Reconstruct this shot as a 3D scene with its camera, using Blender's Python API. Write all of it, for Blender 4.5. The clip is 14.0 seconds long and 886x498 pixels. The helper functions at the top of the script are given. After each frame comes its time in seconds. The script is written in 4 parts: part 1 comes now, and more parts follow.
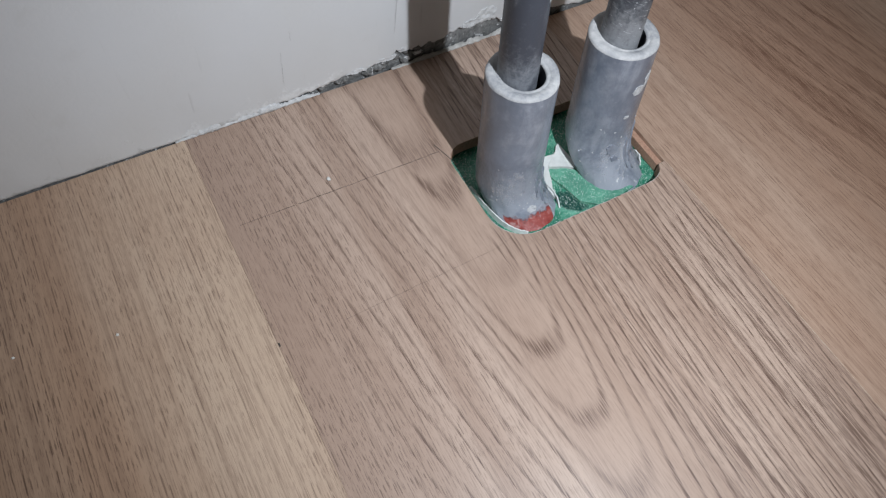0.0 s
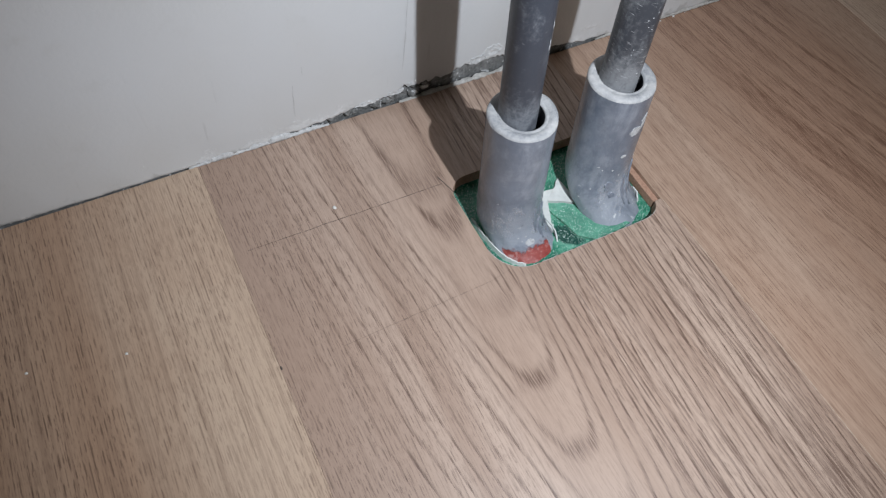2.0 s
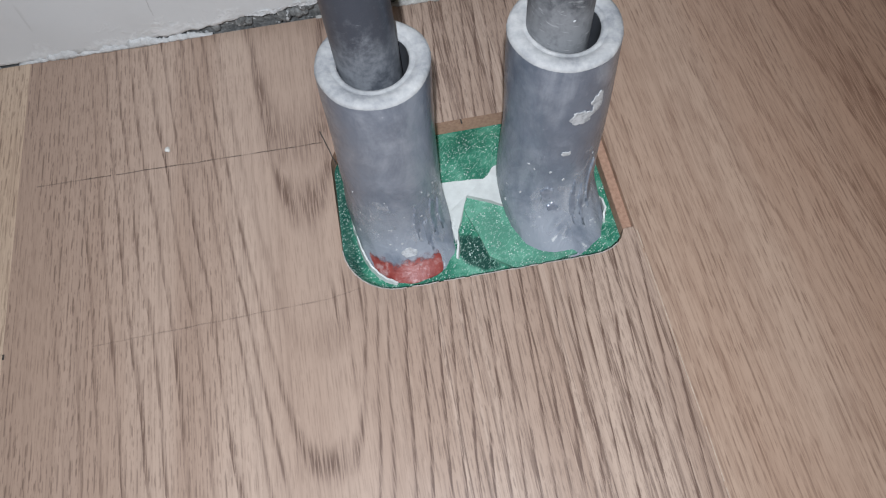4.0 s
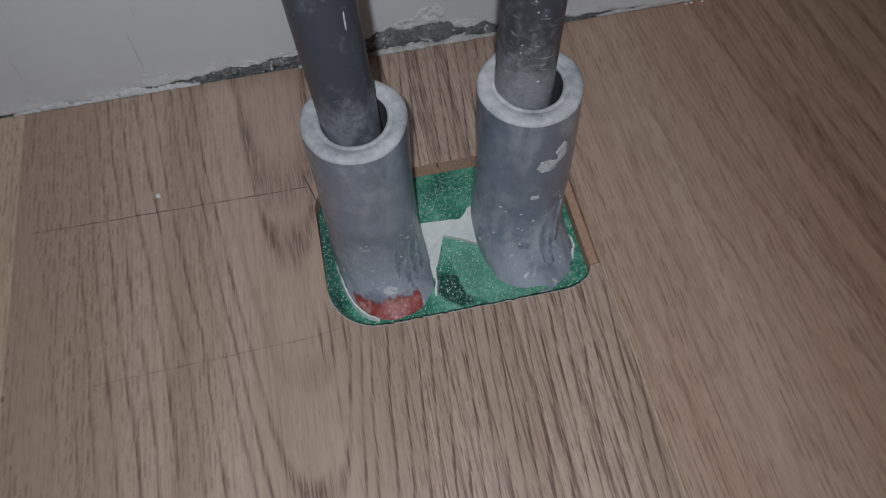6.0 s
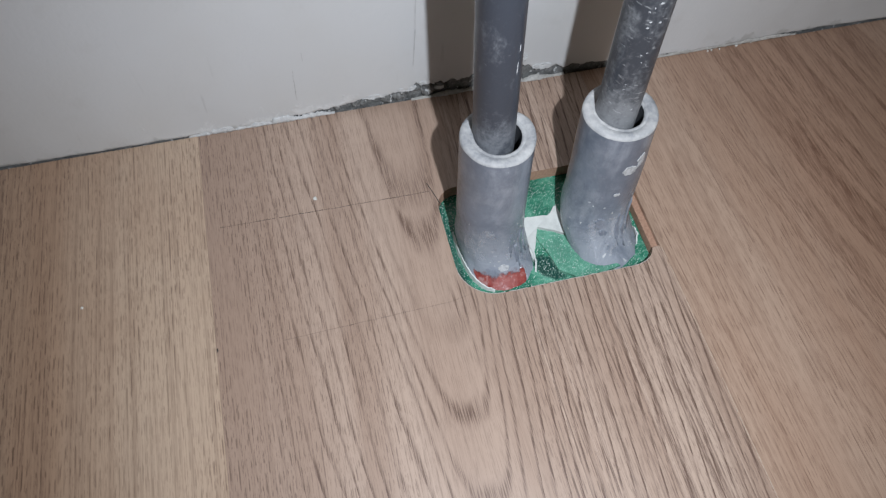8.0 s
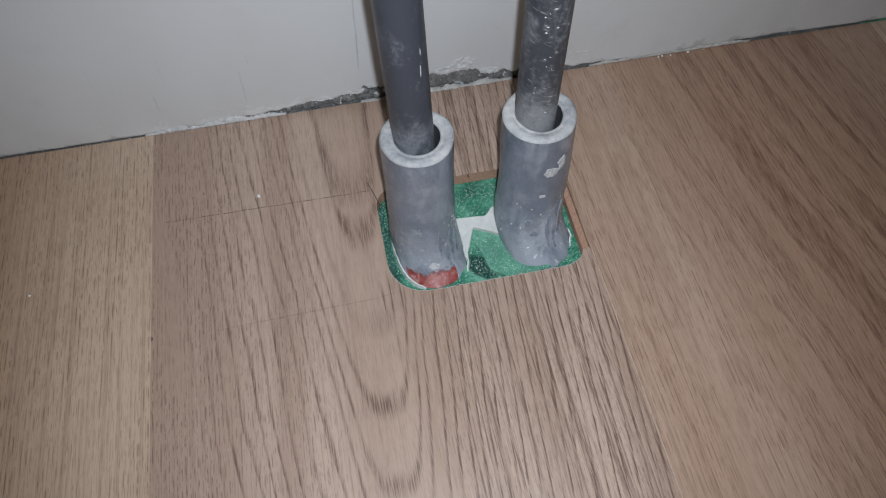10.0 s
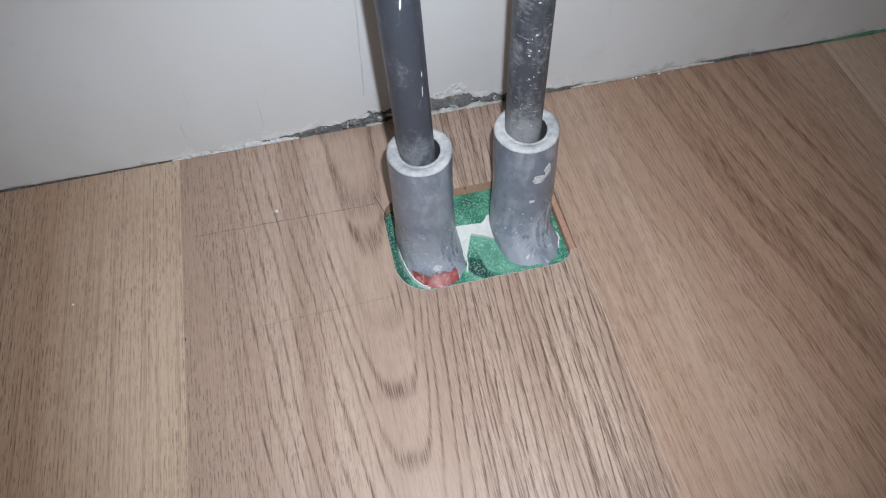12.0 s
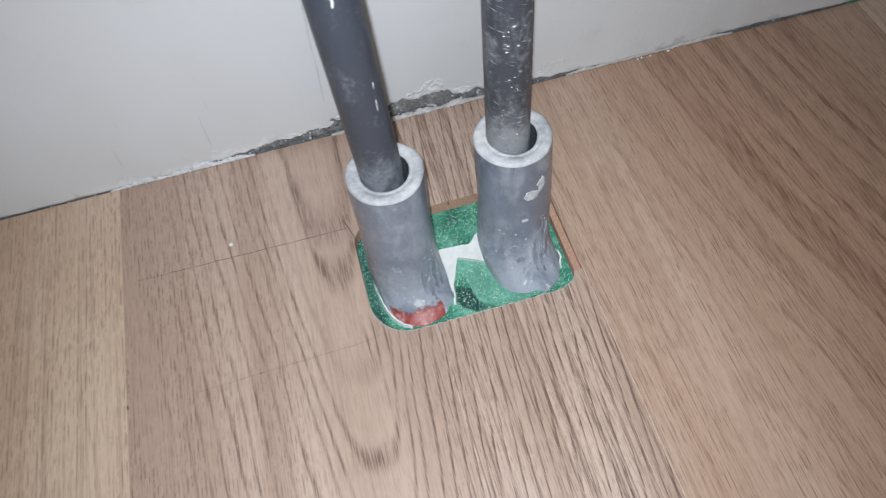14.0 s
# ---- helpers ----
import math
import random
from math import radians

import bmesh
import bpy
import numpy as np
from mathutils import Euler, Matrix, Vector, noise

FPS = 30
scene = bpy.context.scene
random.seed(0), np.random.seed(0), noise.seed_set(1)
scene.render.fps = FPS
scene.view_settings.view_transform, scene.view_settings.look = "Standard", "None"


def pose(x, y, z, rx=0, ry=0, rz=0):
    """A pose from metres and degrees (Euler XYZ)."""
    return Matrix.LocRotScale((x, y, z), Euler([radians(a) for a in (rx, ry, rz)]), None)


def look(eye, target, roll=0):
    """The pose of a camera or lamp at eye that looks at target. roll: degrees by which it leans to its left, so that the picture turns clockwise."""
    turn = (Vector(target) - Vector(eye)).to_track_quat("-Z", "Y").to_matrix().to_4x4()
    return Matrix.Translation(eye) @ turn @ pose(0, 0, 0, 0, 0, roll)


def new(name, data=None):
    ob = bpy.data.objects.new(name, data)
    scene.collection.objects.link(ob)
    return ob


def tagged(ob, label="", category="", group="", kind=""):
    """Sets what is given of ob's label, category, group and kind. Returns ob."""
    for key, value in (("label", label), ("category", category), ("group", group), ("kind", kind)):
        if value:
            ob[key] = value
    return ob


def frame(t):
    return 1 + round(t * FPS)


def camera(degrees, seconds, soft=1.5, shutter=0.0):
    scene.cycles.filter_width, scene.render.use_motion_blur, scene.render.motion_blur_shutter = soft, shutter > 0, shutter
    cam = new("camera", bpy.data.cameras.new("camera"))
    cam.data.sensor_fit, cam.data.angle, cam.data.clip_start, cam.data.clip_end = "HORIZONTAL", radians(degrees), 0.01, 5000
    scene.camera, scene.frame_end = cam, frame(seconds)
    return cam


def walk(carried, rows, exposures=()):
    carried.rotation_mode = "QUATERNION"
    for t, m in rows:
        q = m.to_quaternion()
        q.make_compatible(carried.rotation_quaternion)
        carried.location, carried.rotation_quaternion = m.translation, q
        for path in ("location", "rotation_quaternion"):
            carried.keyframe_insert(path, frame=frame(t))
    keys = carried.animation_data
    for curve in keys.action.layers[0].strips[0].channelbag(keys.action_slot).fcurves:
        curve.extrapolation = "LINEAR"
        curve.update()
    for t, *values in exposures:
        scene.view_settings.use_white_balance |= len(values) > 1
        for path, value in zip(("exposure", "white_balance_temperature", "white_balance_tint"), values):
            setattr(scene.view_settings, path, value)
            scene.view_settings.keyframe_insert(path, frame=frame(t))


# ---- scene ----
cam = camera(64.6, 14.0, soft=1.2, shutter=0.25)
PATH = [
    (0, (-0.009, 0.791, 0.251), (0.575, 1.653, -1.456), 6.3),
    (0.5, (-0.011, 0.794, 0.252), (0.544, 1.663, -1.462), 5.4),
    (1, (-0.014, 0.791, 0.257), (0.554, 1.681, -1.442), 5.4),
    (1.5, (-0.013, 0.79, 0.26), (0.572, 1.676, -1.435), 6.5),
    (2, (-0.006, 0.789, 0.263), (0.571, 1.701, -1.421), 6.4),
    (2.5, (0.029, 0.775, 0.252), (0.425, 1.709, -1.472), 1.3),
    (3, (0.081, 0.794, 0.225), (0.226, 1.718, -1.543), -5.2),
    (3.2, (0.101, 0.809, 0.209), (0.235, 1.719, -1.568), -4.5),
    (5.3, (0.13, 0.838, 0.177), (0.195, 1.701, -1.626), -6.1),
    (5.5, (0.131, 0.846, 0.163), (0.212, 1.744, -1.622), -6.0),
    (6, (0.123, 0.822, 0.208), (0.287, 1.738, -1.562), -2.2),
    (6.5, (0.115, 0.786, 0.248), (0.297, 1.722, -1.511), -2.1),
    (7, (0.089, 0.792, 0.248), (0.329, 1.724, -1.506), 1.7),
    (7.5, (0.059, 0.798, 0.249), (0.363, 1.692, -1.514), 5.5),
    (8, (0.059, 0.785, 0.263), (0.322, 1.759, -1.464), 1.6),
    (8.2, (0.069, 0.775, 0.273), (0.328, 1.779, -1.437), 1.0),
    (10.3, (0.1, 0.766, 0.268), (0.274, 1.773, -1.451), -1.8),
    (10.5, (0.084, 0.745, 0.283), (0.294, 1.79, -1.41), -0.8),
    (11, (0.07, 0.708, 0.308), (0.321, 1.843, -1.319), -0.9),
    (11.5, (0.081, 0.721, 0.305), (0.309, 1.86, -1.324), -2.1),
    (12, (0.091, 0.739, 0.29), (0.3, 1.827, -1.376), -2.6),
    (12.5, (0.079, 0.733, 0.302), (0.328, 1.819, -1.359), -0.4),
    (13, (0.061, 0.715, 0.315), (0.371, 1.855, -1.298), 1.8),
    (13.5, (0.077, 0.744, 0.291), (0.341, 1.84, -1.361), 0.2),
    (14, (0.115, 0.783, 0.259), (0.271, 1.819, -1.444), -8.1),
]
EXPOSURES = [(0.0, -0.11), (0.5, -0.16), (1.5, -0.16), (2.0, -0.1), (2.5, -0.08), (3.0, -0.1), (5.5, -0.15), (6.0, -1.0), (6.5, -0.82), (7.0, -0.38), (7.5, -0.18), (8.2, -0.16), (10.5, -0.50), (11.0, -0.23), (11.5, -0.02), (12.0, -0.05), (12.5, -0.10), (13.0, 0.0), (13.5, 0.11), (14.0, 0.08)]
walk(cam, [(t, look(eye, target, roll)) for t, eye, target, roll in PATH], EXPOSURES)

# ---- world and light ----
world = bpy.data.worlds.new("room_dark")
scene.world = world
world.use_nodes = True
world.node_tree.nodes["Background"].inputs[0].default_value = (0.9, 0.95, 1.0, 1)
world.node_tree.nodes["Background"].inputs[1].default_value = 0.02

lamp = bpy.data.lights.new("phone_flash", "SPOT")
lamp.energy = 5.5
lamp.color = (0.888, 0.957, 1.046)
lamp.shadow_soft_size = 0.003
lamp.spot_size = radians(104)
lamp.spot_blend = 1.0
flash = new("phone_flash", lamp)
flash.matrix_world = look((0.109, 0.768, 0.288), (0.128, 0.930, 0.0))

# added fill lamp for dim ambient light, set in the unseen opening behind
fill_glow = bpy.data.lights.new("fill_light", "AREA")
fill_glow.shape, fill_glow.size, fill_glow.size_y = "RECTANGLE", 0.84, 2.02
fill_glow.energy = 4.0
fill_glow.color = (1.0, 0.91, 0.80)
fill_lamp = new("fill_light", fill_glow)
fill_lamp.matrix_world = look((0.10, -0.93, 1.02), (0.10, 1.0, 1.02))

# ---- plan ----
PLANK = 0.192          # plank width
WALL_Y = 1.0210        # face of the painted wall at x = 0
BED = -0.0073          # green coated screed under the planks
SLANT = -0.0045        # the wall is a little out of square
CUT = dict(x0=0.1022, x1=0.1886, y0=0.9064, y1=0.9642)


def wall_y(x):
    return WALL_Y + SLANT * x


# ---- materials ----
class Nodes:
    """A short way to write node materials."""

    def __init__(self, name, seed=0.0):
        self.mat = bpy.data.materials.new(name)
        self.mat.use_nodes = True
        self.tree = self.mat.node_tree
        self.bsdf = self.tree.nodes["Principled BSDF"]
        self.seed = seed
        self.pos, (self.x, self.y, self.z) = self.position()

    def put(self, kind):
        return self.tree.nodes.new(kind)

    def link(self, a, b):
        self.tree.links.new(a, b)

    def feed(self, value, socket):
        if isinstance(value, bpy.types.NodeSocket):
            self.link(value, socket)
        else:
            socket.default_value = value

    def math(self, op, a, b=0.0, c=0.0):
        n = self.put("ShaderNodeMath")
        n.operation = op
        for v, s in zip((a, b, c), n.inputs):
            self.feed(v, s)
        return n.outputs[0]

    def position(self):
        g = self.put("ShaderNodeNewGeometry")
        s = self.put("ShaderNodeSeparateXYZ")
        self.link(g.outputs["Position"], s.inputs[0])
        return g.outputs["Position"], s.outputs

    def vector(self, x, y, z):
        n = self.put("ShaderNodeCombineXYZ")
        for v, s in zip((x, y, z), n.inputs):
            self.feed(v, s)
        return n.outputs[0]

    def noise(self, vec, scale, detail=3.0, rough=0.55, distort=0.0):
        n = self.put("ShaderNodeTexNoise")
        self.link(vec, n.inputs["Vector"])
        n.inputs["Scale"].default_value = scale
        n.inputs["Detail"].default_value = detail
        n.inputs["Roughness"].default_value = rough
        n.inputs["Distortion"].default_value = distort
        return n.outputs[0]

    def ramp(self, value, *stops):
        n = self.put("ShaderNodeValToRGB")
        e = n.color_ramp.elements
        while len(e) < len(stops):
            e.new(0.5)
        for el, (p, c) in zip(e, stops):
            el.position = p
            el.color = (*c, 1) if isinstance(c, tuple) else (c, c, c, 1)
        self.link(value, n.inputs[0])
        return n.outputs[0]

    def mix(self, f, a, b, blend="MIX"):
        n = self.put("ShaderNodeMix")
        n.data_type, n.blend_type = "RGBA", blend
        self.feed(f, n.inputs[0])
        for v, s in ((a, n.inputs[6]), (b, n.inputs[7])):
            if isinstance(v, tuple):
                v = (*v, 1)
            self.feed(v, s)
        return n.outputs[2]

    def smooth(self, v, lo, hi, to0=0.0, to1=1.0):
        n = self.put("ShaderNodeMapRange")
        n.interpolation_type = "SMOOTHSTEP"
        for a, s in zip((v, lo, hi, to0, to1), n.inputs):
            self.feed(a, s)
        return n.outputs[0]

    def finish(self, colour, rough=0.5, bump=None, strength=0.3, distance=0.001, **extra):
        self.feed(colour if not isinstance(colour, tuple) else (*colour, 1), self.bsdf.inputs["Base Color"])
        self.feed(rough, self.bsdf.inputs["Roughness"])
        if bump is not None:
            n = self.put("ShaderNodeBump")
            n.inputs["Strength"].default_value = strength
            n.inputs["Distance"].default_value = distance
            self.link(bump, n.inputs["Height"])
            self.link(n.outputs[0], self.bsdf.inputs["Normal"])
        for k, v in extra.items():
            self.feed(v, self.bsdf.inputs[k.replace("_", " ")])
        return self.mat


class Oak(Nodes):
    """Printed oak laminate: growth lines over a field u, short dark pores along the plank, and slow bands of colour."""

    def grain(self, fx, fy, shift, detail=2.0, rough=0.55, x=None):
        return self.noise(self.vector(self.math("MULTIPLY", x or self.x, fx), self.math("MULTIPLY", self.y, fy), self.seed + shift), 1.0, detail, rough)

    def nested(self, centre, left_rise, left_width, right_rise, right_width, wander, tilt=0.0):
        """The height at which the growth line through a point crosses the heart line x = centre: lines are nested arches."""
        slow = self.grain(16.0, 9.0, 1.0)
        mid = self.grain(90.0, 16.0, 2.0, 3.0)
        d = self.math("SUBTRACT", self.math("ADD", self.x, self.math("MULTIPLY", self.y, tilt)), centre)
        d = self.math("ADD", d, self.math("MULTIPLY", self.math("SUBTRACT", slow, 0.5), wander))
        d = self.math("ADD", d, self.math("MULTIPLY", self.math("SUBTRACT", mid, 0.5), wander * 0.28))

        def arm(rise, width):
            s = self.math("POWER", self.math("ADD", self.math("POWER", self.math("ABSOLUTE", d), 4.0), width ** 4), 0.25)
            return self.math("MULTIPLY", self.math("SUBTRACT", s, width), rise)
        side = self.math("GREATER_THAN", d, 0.0)
        a, b = arm(left_rise, left_width), arm(right_rise, right_width)
        both = self.math("ADD", a, self.math("MULTIPLY", side, self.math("SUBTRACT", b, a)))
        hair = self.grain(1300.0, 36.0, 4.0, 3.0, 0.65)
        amount = self.smooth(self.math("ABSOLUTE", d), 0.003, 0.016, 0.008, 0.0024)
        u = self.math("SUBTRACT", self.y, both)
        return self.math("ADD", u, self.math("MULTIPLY", self.math("SUBTRACT", hair, 0.5), amount))

    def lines(self, u, scale, lo, hi):
        n = self.noise(self.vector(self.math("MULTIPLY", u, scale), self.seed + 7.0, 0.0), 1.0, 2.0, 0.65)
        return self.smooth(n, lo, hi)

    def line_at(self, u, where, width):
        return self.smooth(self.math("ABSOLUTE", self.math("SUBTRACT", u, where)), 0.0, width, 1.0, 0.0)

    def comb(self, pitch, dash, shift):
        """Fine pore lines at an even pitch, broken into dashes."""
        bend = self.math("MULTIPLY", self.grain(38.0, 9.0, shift, 2.0), 9.0)
        wave = self.math("SINE", self.math("ADD", self.math("MULTIPLY", self.x, 6.2832 / pitch), bend))
        cuts = self.grain(0.9 / pitch, dash, shift + 1.0, 2.0, 0.6)
        return self.math("MULTIPLY", self.smooth(wave, 0.25, 0.95), self.smooth(cuts, 0.47, 0.60))

    def done(self, light, mid, dark, ring, ring_k, pore_k, pitch, dash, streak_k, bands, quiet=1.0):
        gaps = self.grain(260.0, 24.0, 5.0, 3.0)
        ring = self.math("MULTIPLY", ring, self.smooth(gaps, 0.32, 0.58, 0.35, 1.0))
        split = self.smooth(self.grain(1900.0, 70.0, 81.0, 2.0, 0.6), 0.43, 0.57, 0.32, 1.15)
        ring = self.math("MULTIPLY", ring, split)
        pores = self.math("MAXIMUM", self.comb(pitch, dash, 11.0), self.math("MULTIPLY", self.comb(pitch * 0.61, dash * 1.6, 61.0), 0.7))
        area = self.grain(70.0, 12.0, 23.0)
        pores = self.math("MULTIPLY", pores, self.smooth(area, 0.34, 0.58, 0.40, 1.0))
        pores = self.math("MULTIPLY", pores, quiet)
        fine = self.smooth(self.grain(2600.0, 90.0, 13.0, 2.0, 0.6), 0.52, 0.66)
        streak = self.grain(520.0, 6.0, 31.0, 3.0, 0.65)
        colour = self.mix(bands, mid, light)
        cloud = self.noise(self.pos, 16.0, 3.0)
        colour = self.mix(self.smooth(cloud, 0.35, 0.70, 0.0, 0.25), colour, mid)
        colour = self.mix(self.math("MULTIPLY", self.smooth(streak, 0.44, 0.68), streak_k), colour, dark)
        colour = self.mix(self.math("MULTIPLY", ring, ring_k), colour, dark)
        colour = self.mix(self.math("MULTIPLY", pores, pore_k), colour, tuple(0.8 * a for a in dark))
        colour = self.mix(self.math("MULTIPLY", fine, 0.32), colour, dark)
        relief = self.math("SUBTRACT", self.math("MULTIPLY", ring, -0.4), pores)
        smear = self.noise(self.pos, 9.0, 3.0)
        return self.finish(colour, self.smooth(smear, 0.3, 0.7, 0.38, 0.50), relief, 0.10, 0.0004)


def oak_cathedral():
    m = Oak("oak_laminate_cathedral", 2.0)
    u = m.nested(0.0930, 8.0, 0.0120, 11.0, 0.0115, 0.006)
    # the nested arches that stand out, from the wall outwards
    first = m.nested(0.0930, 17.0, 0.0120, 20.0, 0.0115, 0.005)
    ring = m.math("MULTIPLY", m.line_at(first, 0.942, 0.014), m.smooth(m.y, 0.920, 0.932))
    ring = m.math("MAXIMUM", ring, m.math("MULTIPLY", m.line_at(first, 0.955, 0.034), m.smooth(m.y, 0.950, 0.972)))
    ring = m.math("MAXIMUM", ring, m.math("MULTIPLY", m.line_at(u, 0.896, 0.010), 0.45))
    for where, width in ((0.860, 0.0075), (0.829, 0.007), (0.800, 0.008)):
        ring = m.math("MAXIMUM", ring, m.line_at(u, where, width))
    # dark strokes that run on from the corner of the opening
    wob = m.math("MULTIPLY", m.math("SUBTRACT", m.grain(140.0, 30.0, 91.0), 0.5), 0.0030)
    for at, reach in ((0.0978, 0.884), (0.1012, 0.872), (0.1055, 0.890)):
        off = m.math("ABSOLUTE", m.math("ADD", m.math("SUBTRACT", m.x, at), wob))
        stroke = m.math("MULTIPLY", m.smooth(off, 0.0, 0.0011, 1.0, 0.0), m.smooth(m.y, reach, reach + 0.018))
        ring = m.math("MAXIMUM", ring, m.math("MULTIPLY", stroke, m.smooth(m.y, 0.912, 0.922, 1.0, 0.0)))
    # beyond them the growth lines come at an even pitch: a sharp dark edge that fades out on one side
    drift = m.grain(34.0, 4.0, 71.0, 2.0)
    beat = m.math("ADD", m.math("MULTIPLY", u, 1.0 / 0.044), m.math("MULTIPLY", drift, 2.4))
    saw = m.math("FRACT", beat)
    edge = m.math("MULTIPLY", m.smooth(saw, 0.05, 0.32, 1.0, 0.0), m.smooth(saw, 0.0, 0.04))
    which = m.noise(m.vector(m.math("FLOOR", beat), m.math("MULTIPLY", m.y, 14.0), 4.0), 1.0, 2.0, 0.6)
    edge = m.math("MULTIPLY", edge, m.smooth(which, 0.30, 0.52, 0.45, 1.0))
    hairs = m.smooth(m.grain(1500.0, 60.0, 73.0, 2.0, 0.6), 0.36, 0.60, 0.50, 1.0)
    edge = m.math("MINIMUM", m.math("MULTIPLY", m.math("MULTIPLY", edge, hairs), 1.7), 1.1)
    rest = m.math("MULTIPLY", m.math("MULTIPLY", edge, m.smooth(m.x, 0.095, 0.118, 1.10, 1.40)), m.smooth(u, 0.775, 0.79, 1.0, 0.0))
    back = m.math("MULTIPLY", m.lines(u, 26.0, 0.52, 0.64), m.smooth(u, 0.955, 0.975))
    ring = m.math("MAXIMUM", ring, m.math("MAXIMUM", rest, m.math("MULTIPLY", back, 0.35)))
    # denser lines towards the right-hand edge
    dense = m.smooth(m.grain(430.0, 2.2, 51.0, 2.0, 0.6), 0.52, 0.57)
    ring = m.math("MAXIMUM", ring, m.math("MULTIPLY", dense, m.smooth(m.x, 0.108, 0.126, 0.0, 0.88)))
    # quiet, flecked strip along the left-hand edge
    ring = m.math("MULTIPLY", ring, m.smooth(m.x, 0.014, 0.036, 0.18, 1.0))
    ring = m.math("MULTIPLY", ring, m.smooth(m.x, 0.055, 0.090, 0.88, 1.0))
    bands = m.math("MULTIPLY", m.smooth(m.grain(45.0, 2.6, 41.0), 0.34, 0.62), m.math("MULTIPLY", m.smooth(m.x, 0.004, 0.050, 0.0, 1.0), m.smooth(m.math("ABSOLUTE", m.math("SUBTRACT", m.x, 0.098)), 0.010, 0.026, 0.45, 1.0)))
    # pale streaks between the dense lines
    streaks = m.math("MULTIPLY", m.smooth(m.grain(310.0, 2.6, 57.0, 2.0, 0.6), 0.54, 0.64), m.smooth(m.x, 0.106, 0.126, 0.0, 0.8))
    bands = m.math("MINIMUM", m.math("ADD", bands, streaks), 1.0)
    return m.done((0.472, 0.352, 0.280), (0.372, 0.262, 0.201), (0.138, 0.084, 0.062), ring, 0.86, 0.54, 0.0016, 160.0, 0.18, bands,
                  m.math("MULTIPLY", m.smooth(m.math("ABSOLUTE", m.math("SUBTRACT", m.x, 0.094)), 0.012, 0.034, 0.30, 1.0), m.smooth(m.x, 0.022, 0.040, 1.25, 1.0)))


def oak_plain_sawn(name, seed, light, mid, dark, knot):
    """Quiet flecked oak, paler along its right-hand edge, with lines that bend round a knot."""
    m = Oak(name, seed)
    dx, dy = m.math("SUBTRACT", m.x, knot[0]), m.math("SUBTRACT", m.y, knot[1])
    r2 = m.math("ADD", m.math("MULTIPLY", m.math("MULTIPLY", dx, dx), 1.0), m.math("MULTIPLY", m.math("MULTIPLY", dy, dy), 0.16))
    bend = m.math("DIVIDE", 0.00030, m.math("ADD", r2, 0.0006))
    wob = m.grain(60.0, 12.0, 6.0)
    xs = m.math("ADD", m.math("SUBTRACT", m.x, m.math("MULTIPLY", m.math("SIGN", dx), m.math("MULTIPLY", bend, 0.012))), m.math("MULTIPLY", wob, 0.004))
    n = m.noise(m.vector(m.math("MULTIPLY", xs, 330.0), m.math("MULTIPLY", m.y, 2.0), seed), 1.0, 2.0, 0.6)
    ring = m.smooth(n, 0.50, 0.66)
    eye = m.smooth(r2, 0.00002, 0.00012, 1.0, 0.0)
    ring = m.math("MAXIMUM", m.math("MULTIPLY", ring, m.smooth(m.x, -0.05, -0.085, 0.15, 0.75)), eye)
    pale = m.math("ADD", m.smooth(m.x, -0.078, -0.022, 0.0, 0.85), m.smooth(m.grain(40.0, 2.2, 41.0), 0.36, 0.64, 0.0, 0.3))
    return m.done(light, mid, dark, ring, 0.62, 0.68, 0.0017, 125.0, 0.30, pale, m.smooth(m.x, -0.045, -0.090, 0.95, 1.45))


def oak_flat_sawn(name, seed, light, mid, dark, centre):
    """Browner oak: narrow arches that point to the wall on a dark heart, quiet and paler beside it."""
    m = Oak(name, seed)
    u = m.nested(centre, -17.0, 0.006, -13.0, 0.008, 0.012, 0.10)
    soft = m.lines(u, 4.5, 0.45, 0.60)
    sharp = m.lines(u, 17.0, 0.50, 0.60)
    heart = m.smooth(m.math("ABSOLUTE", m.math("SUBTRACT", m.x, centre - 0.010)), 0.022, 0.070, 1.0, 0.0)
    patch = m.smooth(m.grain(42.0, 8.0, 17.0, 3.0), 0.36, 0.56, 0.2, 1.0)
    broad = m.math("MULTIPLY", m.math("MULTIPLY", soft, patch), heart)
    thin = m.math("MULTIPLY", sharp, m.math("ADD", m.math("MULTIPLY", heart, 0.60), 0.45))
    ring = m.math("MAXIMUM", m.math("MULTIPLY", broad, 1.1), thin)
    bands = m.math("MULTIPLY", m.smooth(m.grain(30.0, 2.0, 41.0), 0.30, 0.62, 0.45, 1.0), m.math("SUBTRACT", 1.0, m.math("MULTIPLY", heart, 0.85)))
    return m.done(light, mid, dark, ring, 0.74, 0.52, 0.0019, 90.0, 0.26, bands)


oak_heart = oak_cathedral()
oak_plain = oak_plain_sawn("oak_laminate_plain", 5.0, (0.525, 0.394, 0.294), (0.388, 0.250, 0.167), (0.165, 0.098, 0.068), (-0.112, 0.922))
oak_brown = oak_flat_sawn("oak_laminate_brown", 9.0, (0.432, 0.305, 0.228), (0.348, 0.216, 0.148), (0.160, 0.083, 0.054), 0.316)
oak_far = oak_flat_sawn("oak_laminate_tan", 14.0, (0.52, 0.390, 0.300), (0.46, 0.335, 0.255), (0.22, 0.145, 0.105), 0.60)


def hdf():
    m = Nodes("fibreboard_core")
    pos, _ = m.position()
    n = m.noise(pos, 900.0, 3.0)
    return m.finish(m.ramp(n, (0.3, (0.31, 0.180, 0.122)), (0.7, (0.45, 0.275, 0.195))), 0.85, n, 0.3, 0.0004)


